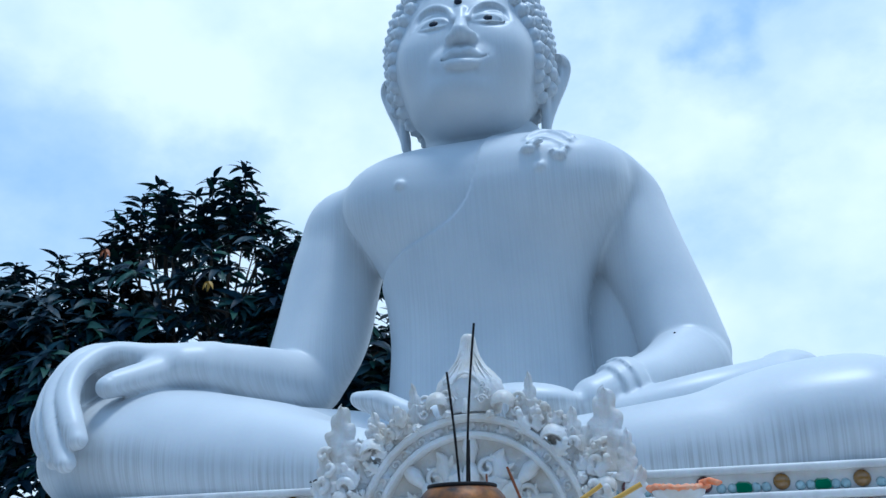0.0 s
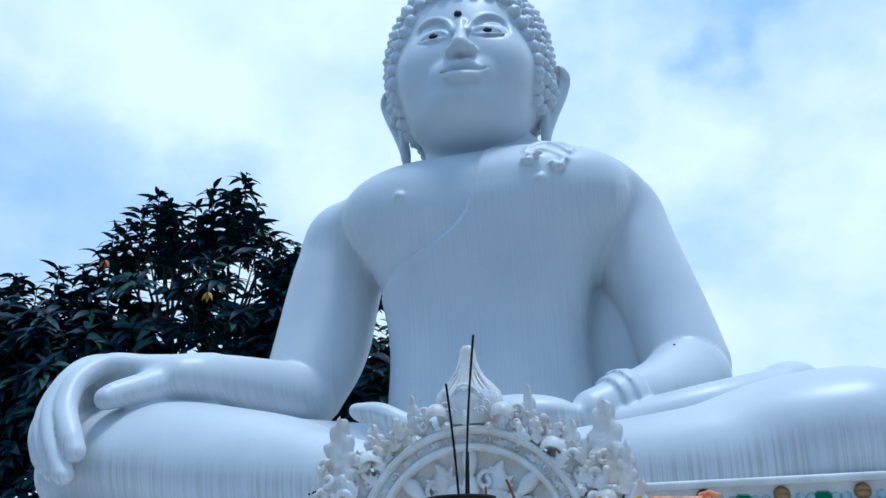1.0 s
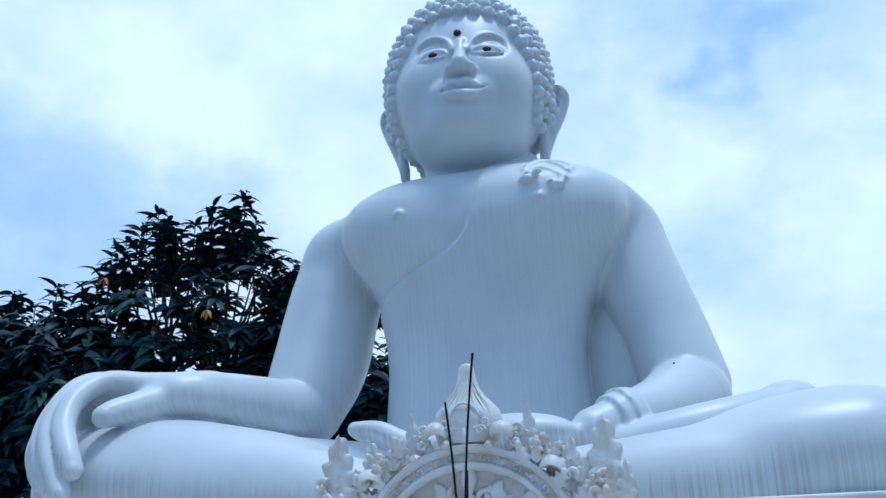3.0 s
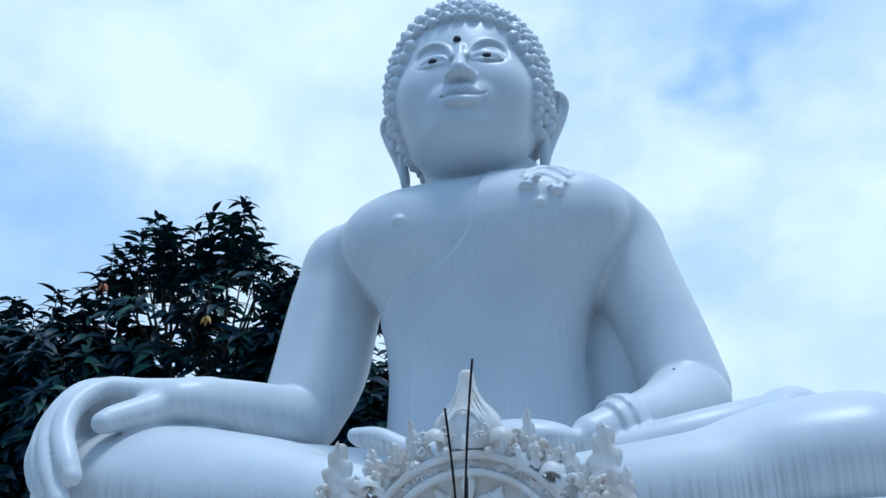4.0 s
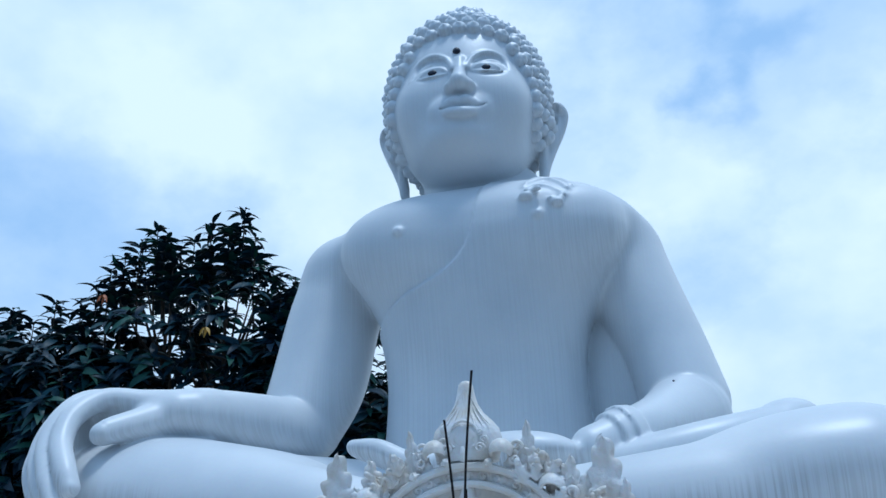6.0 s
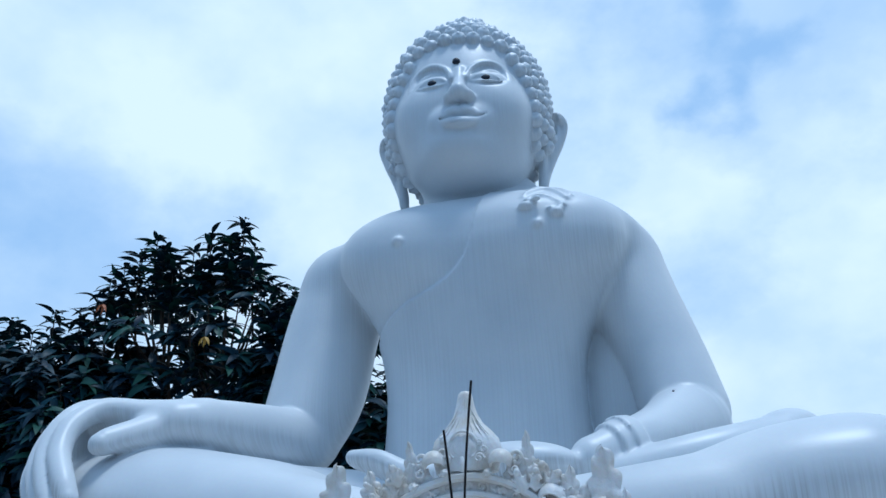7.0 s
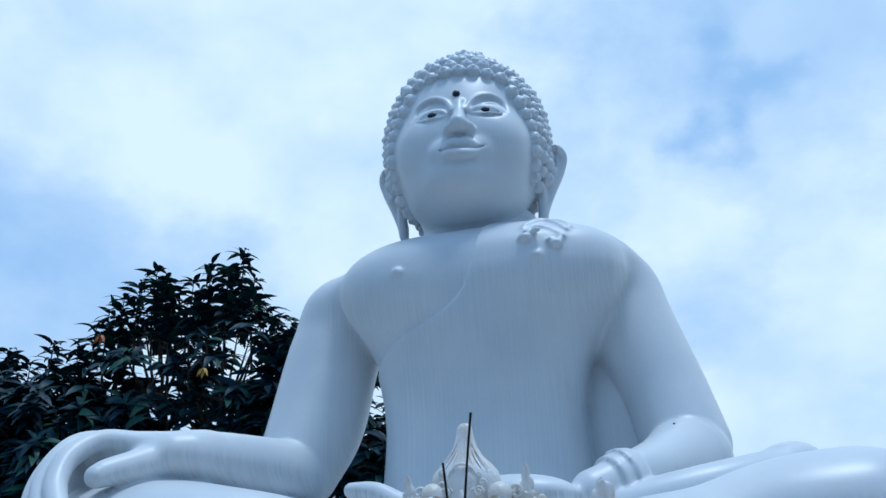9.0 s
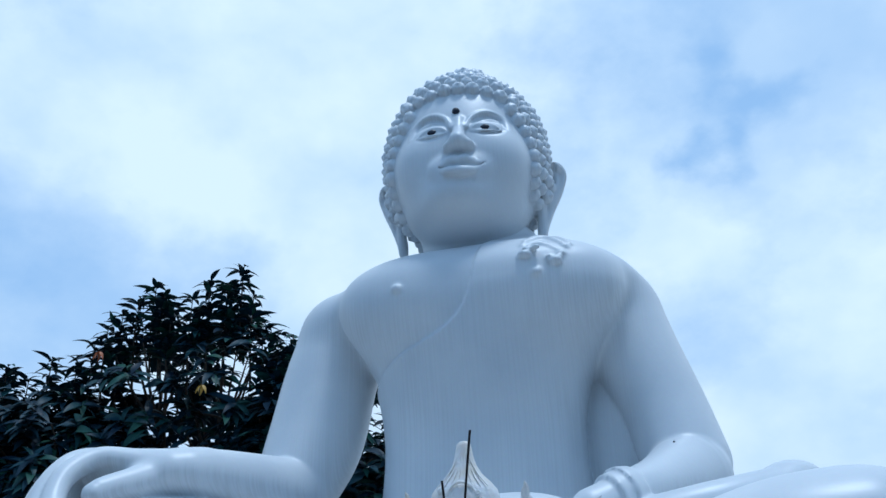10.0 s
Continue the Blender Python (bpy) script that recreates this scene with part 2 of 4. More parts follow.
class Clay:
    def __init__(self, low, high, step):
        self.low, self.step, self.fine = np.array(low, float), step, 12
        self.n = np.ceil((np.array(high) - self.low) / step).astype(int)
        self.d = np.full(self.n, 1.0, np.float32)
        self.axes = [(self.low[i] + step * np.arange(self.n[i])).astype(np.float32) for i in range(3)]

    def window(self, low, high, pad):
        a = np.clip(np.floor((np.array(low) - pad - self.low) / self.step).astype(int), 0, self.n)
        b = np.clip(np.ceil((np.array(high) + pad - self.low) / self.step).astype(int) + 1, 0, self.n)
        s = tuple(slice(p, q) for p, q in zip(a, b))
        x, y, z = (self.axes[i][s[i]] for i in range(3))
        return s, x[:, None, None], y[None, :, None], z[None, None, :]

    def blend(self, s, v, k, cut):
        d = self.d[s]
        if cut:
            h = np.clip(0.5 - 0.5 * (d + v) / k, 0, 1)
            self.d[s] = d * (1 - h) - v * h + k * h * (1 - h)
        else:
            h = np.clip(0.5 + 0.5 * (d - v) / k, 0, 1)
            self.d[s] = d * (1 - h) + v * h - k * h * (1 - h)

    def ball(self, c, r, k=0.05, turn=(0, 0, 0), cut=False):
        """An ellipsoid: centre, three radii, how softly it joins, its turn in degrees."""
        m = np.array(Euler([radians(a) for a in turn]).to_matrix()).T
        reach = max(r)
        s, x, y, z = self.window([q - reach for q in c], [q + reach for q in c], k + 3 * self.step)
        x, y, z = x - c[0], y - c[1], z - c[2]
        p = [m[i, 0] * x + m[i, 1] * y + m[i, 2] * z for i in range(3)]
        k0 = np.sqrt(sum((p[i] / r[i]) ** 2 for i in range(3)))
        k1 = np.sqrt(sum((p[i] / r[i] ** 2) ** 2 for i in range(3))) + 1e-6
        self.blend(s, k0 * (k0 - 1) / k1, k, cut)

    def rod(self, points, k=0.05, cut=False, flat=None):
        """A chain of round cones: rows of x, y, z, radius. flat: squash of its depth."""
        pts = np.array(points, float)
        q = np.linspace(0, len(pts) - 1, (len(pts) - 1) * self.fine + 1)
        pts = np.stack([spline(range(len(pts)), pts[:, i], q) for i in range(4)], 1) if len(pts) > 2 else pts
        best, reach = None, pts[:, 3].max()
        s, x, y, z = self.window(pts[:, :3].min(0) - reach, pts[:, :3].max(0) + reach, k + 3 * self.step)
        for a, b in zip(pts, pts[1:]):
            u = b[:3] - a[:3]
            px, py, pz = x - a[0], y - a[1], z - a[2]
            t = np.clip((px * u[0] + py * u[1] + pz * u[2]) / (u @ u + 1e-9), 0, 1)
            w = np.sqrt((px - t * u[0]) ** 2 + (py - t * u[1]) ** 2 + (pz - t * u[2]) ** 2) - (a[3] + t * (b[3] - a[3]))
            best = w if best is None else np.minimum(best, w)
        self.blend(s, best, k, cut)

    def hoop(self, c, axis, big, small, k):
        """A ring round an axis."""
        a = np.array(axis) / np.linalg.norm(axis)
        reach = big + small
        s, x, y, z = self.window([q - reach for q in c], [q + reach for q in c], k + 3 * self.step)
        x, y, z = x - c[0], y - c[1], z - c[2]
        h = x * a[0] + y * a[1] + z * a[2]
        r = np.sqrt(np.maximum(x * x + y * y + z * z - h * h, 0))
        self.blend(s, np.sqrt((r - big) ** 2 + h * h) - small, k, False)

    def band(self, c, axis, r0, r1, half, k):
        """A short flared collar with crisp ends: radius r0 at its far end along the axis, r1 behind."""
        a = np.array(axis) / np.linalg.norm(axis)
        reach = max(r0, r1) + half
        s, x, y, z = self.window([q - reach for q in c], [q + reach for q in c], k + 3 * self.step)
        x, y, z = x - c[0], y - c[1], z - c[2]
        h = x * a[0] + y * a[1] + z * a[2]
        r = np.sqrt(np.maximum(x * x + y * y + z * z - h * h, 0))
        self.blend(s, np.maximum(r - (r1 + (r0 - r1) * (h + half) / (2 * half)), np.abs(h) - half), k, False)

    def skin(self, smooth=2):
        """Vertices and quads of the zero surface."""
        d = self.d
        n = np.array(d.shape) - 1
        inside = d < 0
        corners = [(i, j, k) for i in (0, 1) for j in (0, 1) for k in (0, 1)]
        cut = lambda a, c: a[c[0]:c[0] + n[0], c[1]:c[1] + n[1], c[2]:c[2] + n[2]]
        count = sum(cut(inside, c).astype(np.int8) for c in corners)
        cells = np.argwhere((count > 0) & (count < 8))
        index = np.full(tuple(n), -1, np.int64)
        index[tuple(cells.T)] = np.arange(len(cells))
        val = {c: d[tuple((cells + c).T)] for c in corners}
        total, hits = np.zeros((len(cells), 3)), np.zeros(len(cells))
        for c in corners:
            for ax in range(3):
                if c[ax] == 0:
                    e = tuple(1 if i == ax else c[i] for i in range(3))
                    a, b = val[c], val[e]
                    cross = (a < 0) != (b < 0)
                    t = np.where(cross, a / np.where(cross, a - b, 1), 0)
                    p = np.tile(np.array(c, float), (len(cells), 1))
                    p[:, ax] = t
                    total += p * cross[:, None]
                    hits += cross
        verts = self.low + self.step * (cells + total / hits[:, None])
        faces = []
        for ax in range(3):
            o = [i for i in range(3) if i != ax]
            lo = [slice(1, n[i]) for i in range(3)]
            lo[ax] = slice(0, n[ax])
            hi = list(lo)
            hi[ax] = slice(1, n[ax] + 1)
            a, b = inside[tuple(lo)], inside[tuple(hi)]
            at = np.argwhere(a != b)
            flip = a[tuple(at.T)]
            base = at.copy()
            for i in o:
                base[:, i] += 1
            ring = []
            for du, dv in ((0, 0), (1, 0), (1, 1), (0, 1)):
                q = base.copy()
                q[:, o[0]] -= du
                q[:, o[1]] -= dv
                ring.append(index[tuple(q.T)])
            ring = np.stack(ring, 1)
            if ax == 1:
                flip = ~flip
            ring[~flip] = ring[~flip][:, ::-1]
            faces.append(ring)
        faces = np.concatenate(faces)
        faces = faces[(faces >= 0).all(1)]
        for _ in range(smooth):
            acc, num = np.zeros_like(verts), np.zeros(len(verts))
            for i in range(4):
                for j in (1, 3):
                    np.add.at(acc, faces[:, i], verts[faces[:, (i + j) % 4]])
                    np.add.at(num, faces[:, i], 1)
            verts = verts * 0.5 + 0.5 * acc / np.maximum(num, 1)[:, None]
        return verts, faces


# ---- ground, pedestal and ledges ----
ground = part("ground", moved(box(-1, 1, -1, 1, -0.5, 0, 0), Matrix.Diagonal((400, 400, 1, 1))), GROUND, None, smooth=False)
tagged(ground, "worn grey concrete ground round the statue", "ground", kind="structure")

# unseen dark walls, added to keep low sky light off the statue's front
blocker_mat = material("unseen_dark_blocker", (0.09, 0.10, 0.075), 0.9, spread=0.4, scale=1.2, bump=0.6)
wall = part("blocker_south", box(-18, 18, -13.4, -13, 0, 5.2, 0.03), blocker_mat, None)
tagged(wall, "unseen dark wall added to block low sky light", "wall", kind="structure")
for side, x in (("east", 18), ("west", -18)):
    w = part("blocker_" + side, box(x, x + 0.4, -13, 6, 0, 5.0, 0.03), blocker_mat, None)
    tagged(w, "unseen dark wall added to block low sky light", "wall", kind="structure")

EDGE = -1.9  # front of the pedestal's lip
pedestal = tagged(new("pedestal"), "white painted pedestal with a jewelled moulding under its lip", "pedestal")
part("pedestal_core", box(-3.6, 3.6, EDGE + 0.10, 2.0, 0, 1.99, 0.01), LEDGE, pedestal)
part("lip", box(-3.7, 3.7, EDGE, 2.1, 1.985, 2.02, 0.012, 3), LEDGE, pedestal)
part("gem_band", box(-3.65, 3.65, EDGE + 0.045, EDGE + 0.14, 1.9, 1.987, 0.003), LEDGE, pedestal)
part("lower_moulding", box(-3.68, 3.68, EDGE - 0.02, EDGE + 0.14, 1.865, 1.902, 0.01, 3), LEDGE, pedestal)
part("rose_band", box(-3.62, 3.62, EDGE + 0.02, EDGE + 0.14, 1.70, 1.868, 0.005), ROSE, pedestal)
# unseen ledge under the pot, its white chosen to bounce light onto the ornament
ledge = part("offering_ledge", box(-3.0, 3.0, -4.75, EDGE + 0.10, 0, 1.58, 0.02), CEMENT, None)
tagged(ledge, "unseen white cement offering ledge before the pedestal, pale to bounce light upwards", "ledge", kind="structure")

# ---- the statue ----
body = Clay((-2.95, -2.15, 1.95), (2.95, 0.95, 4.95), 0.0135)
body.fine = 26


def torso(c):
    """Chest, waist and belly as stacked ovals; the robe lies a little proud of the bare side."""
    s, x, y, z = c.window((-1.4, -1.0, 2.0), (1.4, 0.8, 4.8), 0.1)
    zs = [2.0, 2.4, 2.85, 3.2, 3.5, 3.85, 4.1, 4.3, 4.45, 4.58, 4.68, 4.8]
    half = spline(zs, [0.85, 0.78, 0.715, 0.70, 0.745, 0.90, 1.01, 1.01, 0.88, 0.63, 0.44, 0.34], z)
    deep = spline(zs, [0.60, 0.58, 0.53, 0.52, 0.56, 0.62, 0.65, 0.62, 0.52, 0.36, 0.29, 0.26], z)
    flank = np.interp(z, [2.2, 2.6, 3.2, 3.5, 3.9, 4.1], [0.08, 0.125, 0.125, 0.10, 0.03, 0.0])
    half = half * (1 - flank * np.clip(x / 0.4, 0, 1))   # the robed side is drawn in more
    mid = spline(zs, [0.0, -0.02, -0.04, -0.06, -0.08, -0.10, -0.10, -0.08, -0.03, 0.02, 0.05, 0.05], z)
    e = 2.3
    r = (np.abs(x / half) ** e + np.abs((y - mid) / deep) ** e) ** (1 / e)
    v = (r - 1) * np.minimum(half, deep) * 0.9
    hem = np.interp(z, [3.5, 3.60, 3.64, 3.68, 3.72, 3.755, 3.80, 3.845, 3.89, 3.94, 4.0, 4.1, 4.3, 4.5], [-0.80, -0.66, -0.575, -0.475, -0.355, -0.262, -0.172, -0.112, -0.066, -0.027, 0.003, 0.033, 0.068, 0.09])
    robe = np.clip((x - hem) / 0.012 + 0.5, 0, 1) * np.clip((0.2 - y) / 0.1, 0, 1)
    robe = np.where(z < 3.5, np.clip((0.2 - y) / 0.1, 0, 1), robe)
    v = v - 0.026 * robe
    v = np.maximum(v, z - 4.8)
    c.blend(s, v.astype(np.float32), 0.02, False)


torso(body)
for sx in (-1, 1):
    body.ball((sx * 0.48, -0.46, 4.08), (0.46, 0.26, 0.30), 0.22)          # breast
    body.ball((sx * 0.62, 0.05, 4.345 if sx < 0 else 4.318), (0.55, 0.42, 0.20), 0.15, (0, sx * 16, 0))   # shoulder slope
# upper arms
body.rod([(-1.13, 0.06, 4.10, 0.335), (-1.22, 0.02, 3.75, 0.345), (-1.29, -0.06, 3.3, 0.345), (-1.37, -0.18, 2.96, 0.295)], 0.05)
body.rod([(0.93, 0.06, 4.04, 0.33), (1.035, 0.02, 3.72, 0.31), (1.185, -0.06, 3.3, 0.28), (1.275, -0.16, 2.92, 0.28)], 0.05)
body.ball((0.95, 0.13, 3.05), (0.38, 0.24, 0.85), 0.002)                       # robe hanging behind the arm
for c in ((-1.04, 0.02, 4.20), (0.80, 0.05, 4.18)):
    body.ball(c, (0.35, 0.29, 0.19), 0.17, (0, 24 if c[0] > 0 else -24, 0))
# lap and legs
body.ball((0, -0.75, 2.12), (1.5, 0.75, 0.32), 0.06)
for sx, top, low, fat in ((-1, 2.33, 2.20, 0.33), (1, 2.24, 2.12, 0.29)):
    body.rod([(sx * 0.5, -0.05, 2.28, 0.36), (sx * 1.3, -0.55, top - 0.03, fat + 0.05), (sx * 2.0, -1.0, top, 0.38)], 0.08)
    body.ball((sx * 1.93, -1.10, top + (0.03 if sx > 0 else -0.02)), (0.76, 0.62, 0.33 if sx > 0 else 0.40), 0.12, (0, 0, sx * 12))
    body.rod([(sx * 2.0, -1.28 if sx < 0 else -1.39, top - (0.03 if sx > 0 else 0.06), 0.325 if sx > 0 else 0.36), (sx * 1.2, -1.42 if sx < 0 else -1.47, low, fat), (sx * 0.3, -1.5, 2.08, 0.22)], 0.13 if sx > 0 else 0.1)
body.ball((-1.58, -1.15, 2.36), (0.98, 0.46, 0.30), 0.10, (0, 4, 0))
body.ball((-1.78, -0.82, 2.66), (0.32, 0.2, 0.15), 0.03)
body.ball((-1.76, -1.12, 2.665), (0.22, 0.14, 0.085), 0.025)
body.rod([(0.45, -1.02, 2.36, 0.13), (0.9, -1.04, 2.41, 0.13), (1.35, -0.97, 2.49, 0.14), (1.76, -0.74, 2.585, 0.15)], 0.02)
body.ball((1.80, -0.62, 2.655), (0.20, 0.20, 0.13), 0.05, (0, -8, 0))
# forearms: one out to the knee, one into the lap
body.rod([(-1.35, -0.28, 2.87, 0.24), (-1.46, -0.70, 2.86, 0.202), (-1.60, -1.06, 2.855, 0.163), (-1.70, -1.30, 2.850, 0.100)], 0.02)
body.rod([(1.27, -0.28, 2.80, 0.27), (1.10, -0.66, 2.68, 0.185), (0.92, -0.92, 2.59, 0.14), (0.72, -1.08, 2.50, 0.12)], 0.02)
body.band((0.905, -0.935, 2.580), (-0.75, -0.60, -0.30), 0.184, 0.166, 0.050, 0.012)   # broad cuff over a narrower one
body.band((0.845, -0.985, 2.555), (-0.75, -0.60, -0.30), 0.158, 0.160, 0.045, 0.012)
# hand in the lap
body.ball((0.30, -1.22, 2.47), (0.36, 0.2, 0.12), 0.06)
for i in range(4):
    body.rod([(0.2, -1.12 - 0.07 * i, 2.46, 0.06), (-0.2, -1.14 - 0.06 * i, 2.40 + 0.01 * i, 0.065), (-0.44, -1.18 - 0.04 * i, 2.50 + 0.01 * i, 0.058), (-0.585, -1.21 - 0.03 * i, 2.545 + 0.003 * i, 0.042)], 0.02)
# hand over the knee: four fingers bent down from the knuckles, the thumb held away from them
body.rod([(-1.62, -1.12, 2.855, 0.15), (-1.78, -1.28, 2.868, 0.115), (-2.0, -1.36, 2.885, 0.095), (-2.18, -1.38, 2.885, 0.085)], 0.05)
body.ball((-2.20, -1.27, 2.74), (0.20, 0.11, 0.20), 0.05)
body.ball((-2.06, -1.28, 2.50), (0.30, 0.24, 0.18), 0.04)
for pts in (
    [(-2.08, -1.30, 2.895, 0.060), (-2.325, -1.37, 2.905, 0.054), (-2.405, -1.51, 2.695, 0.050), (-2.395, -1.63, 2.505, 0.047), (-2.315, -1.70, 2.36, 0.045), (-2.242, -1.74, 2.285, 0.042)],
    [(-2.02, -1.32, 2.905, 0.064), (-2.28, -1.41, 2.915, 0.058), (-2.345, -1.55, 2.765, 0.054), (-2.335, -1.67, 2.575, 0.052), (-2.238, -1.765, 2.395, 0.050), (-2.12, -1.82, 2.235, 0.047)],
    [(-1.94, -1.34, 2.905, 0.070), (-2.20, -1.45, 2.915, 0.063), (-2.265, -1.59, 2.80, 0.060), (-2.255, -1.71, 2.625, 0.058), (-2.14, -1.825, 2.409, 0.056), (-2.015, -1.87, 2.215, 0.056)],
    [(-1.86, -1.34, 2.890, 0.080), (-2.09, -1.46, 2.905, 0.070), (-2.170, -1.62, 2.785, 0.067), (-2.145, -1.74, 2.61, 0.066), (-2.025, -1.84, 2.434, 0.063), (-1.968, -1.86, 2.335, 0.058)],
):
    body.rod(pts, 0.006)
    tip = pts[-1]
    body.ball((tip[0] + 0.010, tip[1] - 0.022, tip[2] - 0.004), (0.74 * tip[3], 0.62 * tip[3], 0.80 * tip[3]), 0.006)   # nail bed
body.rod([(-1.64, -1.22, 2.845, 0.125), (-1.785, -1.34, 2.80, 0.104), (-1.855, -1.48, 2.742, 0.086), (-1.918, -1.60, 2.688, 0.078), (-1.945, -1.67, 2.652, 0.066)], 0.04)
body.ball((-1.915, -1.655, 2.705), (0.045, 0.04, 0.026), 0.010, (20, 30, 30))


def front(c, x, z):
    """The depth at which the clay begins, seen from the front, at x and z."""
    i, k = int((x - c.low[0]) / c.step), int((z - c.low[2]) / c.step)
    return c.low[1] + c.step * int(np.argmax(c.d[i, :, k] < 0))


for sx in (-1, 1):
    body.ball((sx * 0.478, front(body, sx * 0.478, 4.09) - 0.006, 4.09), (0.038, 0.040, 0.038), 0.014)
# folded end of the robe on the shoulder: lapped folds and two bunches of rolled tips
for run, r in (
    ([(0.385, 4.315), (0.45, 4.39), (0.528, 4.415), (0.612, 4.36), (0.672, 4.29)], 0.024),
    ([(0.42, 4.285), (0.475, 4.325), (0.545, 4.315), (0.617, 4.265), (0.66, 4.225)], 0.020),
    ([(0.40, 4.355), (0.46, 4.445), (0.54, 4.465), (0.64, 4.40), (0.70, 4.32)], 0.018),
):
    body.rod([(x, front(body, x, z) + 0.006, z, r) for x, z in run], 0.010)
for x, z, r in ((0.405, 4.222, 0.050), (0.452, 4.258, 0.032), (0.488, 4.262, 0.030), (0.415, 4.275, 0.028), (0.606, 4.160, 0.047), (0.572, 4.192, 0.030), (0.630, 4.192, 0.030), (0.645, 4.222, 0.026)):
    body.ball((x, front(body, x, z) - 0.014, z), (r, 0.9 * r, 0.62 * r), 0.006)
body_skin = body.skin(1)

HEAD = Matrix.Translation((-0.095, -0.10, 5.33))
head = Clay((-0.95, -1.0, -1.0), (0.95, 0.95, 1.2), 0.0088)
SKULL, SKULL_AT = (0.608, 0.66, 0.68), (0, 0.03, 0.10)
head.ball(SKULL_AT, SKULL, 0.1)
head.ball((0.02, -0.10, -0.20), (0.515, 0.57, 0.52), 0.2)
head.ball((0.03, -0.52, -0.52), (0.22, 0.20, 0.15), 0.2)
head.ball((0.03, -0.26, -0.50), (0.39, 0.38, 0.25), 0.15)
head.rod([(0.02, 0.06, -0.4, 0.40), (0.02, 0.08, -0.7, 0.395), (0.02, 0.12, -0.98, 0.42)], 0.04)
for sx in (-1, 1):
    head.ball((0.045 + sx * 0.25, -0.42, -0.22), (0.23, 0.245, 0.25), 0.15)
BARE = head.d.copy()
ASIDE = radians(7)   # the face looks a little to one side of the skull


def bare_front(x, z):
    """The depth of the unworked face at x and z."""
    i, k = int(round((x - head.low[0]) / head.step)), int(round((z - head.low[2]) / head.step))
    row = BARE[i, :, k]
    j = int(np.argmax(row < 0))
    return head.low[1] + head.step * (j - 1 + row[j - 1] / (row[j - 1] - row[j]))


def face(u, z, out=0.0):
    """A point u across the face and z up, out in front of its bare form."""
    c, q, v = math.cos(ASIDE), math.sin(ASIDE), -0.62
    for _ in range(5):
        x = u * c - v * q
        y = bare_front(x, z)
        v = y * c - x * q
    return x + out * q, y - out * c, z


def crease(points, sx, k, cut=False):
    """A rod along the face: rows of u, z, out, radius."""
    head.rod([(*face(sx * u, z, out), r) for u, z, out, r in points], k, cut)


for sx in (-1, 1):
    side = (0, 0, 7 + sx * 18)
    # brow: a crisp arch with a hollow under it
    head.ball(face(sx * 0.215, 0.035, 0.065), (0.185, 0.088, 0.135), 0.02, side, True)
    crease([(0.088, 0.000, 0.004, 0.012), (0.120, 0.062, 0.002, 0.024), (0.172, 0.106, 0.0, 0.031), (0.245, 0.118, 0.0, 0.031), (0.308, 0.082, 0.0, 0.024), (0.348, -0.015, 0.002, 0.009)], sx, 0.008, True)
    crease([(0.052, -0.02, 0.010, 0.020), (0.066, 0.03, 0.004, 0.018), (0.098, 0.092, -0.003, 0.015), (0.168, 0.147, -0.006, 0.013), (0.25, 0.160, -0.006, 0.012), (0.328, 0.118, -0.007, 0.011), (0.366, 0.03, -0.008, 0.009), (0.374, -0.04, -0.009, 0.006)], sx, 0.014)
    # lids over the eye, and the narrow opening between them
    head.ball(face(sx * 0.198, -0.025, -0.046), (0.135, 0.062, 0.072), 0.022, side)
    crease([(0.082, -0.046, 0.002, 0.006), (0.125, -0.010, 0.009, 0.011), (0.188, 0.002, 0.013, 0.012), (0.25, -0.008, 0.008, 0.011), (0.312, -0.046, -0.002, 0.006)], sx, 0.008)
    crease([(0.092, -0.047, 0.012, 0.004), (0.145, -0.033, 0.020, 0.009), (0.195, -0.030, 0.022, 0.011), (0.245, -0.034, 0.019, 0.009), (0.302, -0.048, 0.006, 0.004)], sx, 0.004, True)
    crease([(0.090, -0.054, 0.0, 0.005), (0.145, -0.062, 0.006, 0.007), (0.195, -0.065, 0.008, 0.008), (0.25, -0.062, 0.004, 0.007), (0.300, -0.054, -0.004, 0.005)], sx, 0.014)
    # wings of the nose
    head.ball(face(sx * 0.066, -0.212, 0.034), (0.050, 0.072, 0.042), 0.024, (0, 0, 7))
# nose and mouth
crease([(0, 0.06, -0.010, 0.034), (0, -0.05, 0.022, 0.038), (0, -0.12, 0.052, 0.050), (0, -0.190, 0.088, 0.064)], 1, 0.034)
head.ball(face(0, -0.365, -0.030), (0.21, 0.075, 0.12), 0.06, (0, 0, 7))
crease([(0, -0.285, 0.055, 0.008), (0, -0.315, 0.058, 0.010)], 1, 0.015, True)
crease([(-0.172, -0.350, -0.002, 0.010), (-0.115, -0.352, 0.022, 0.026), (-0.045, -0.330, 0.044, 0.042), (0, -0.341, 0.044, 0.038), (0.045, -0.330, 0.044, 0.042), (0.115, -0.352, 0.022, 0.026), (0.172, -0.350, -0.002, 0.010)], 1, 0.012)
crease([(-0.152, -0.372, -0.004, 0.012), (-0.075, -0.422, 0.032, 0.036), (0, -0.434, 0.038, 0.043), (0.075, -0.422, 0.032, 0.036), (0.152, -0.372, -0.004, 0.012)], 1, 0.014)
crease([(-0.186, -0.350, 0.008, 0.006), (-0.11, -0.380, 0.044, 0.009), (0, -0.386, 0.078, 0.011), (0.11, -0.380, 0.044, 0.009), (0.186, -0.350, 0.008, 0.006)], 1, 0.006, True)
crease([(-0.085, -0.478, 0.030, 0.016), (0, -0.490, 0.036, 0.020), (0.085, -0.478, 0.030, 0.016)], 1, 0.04, True)
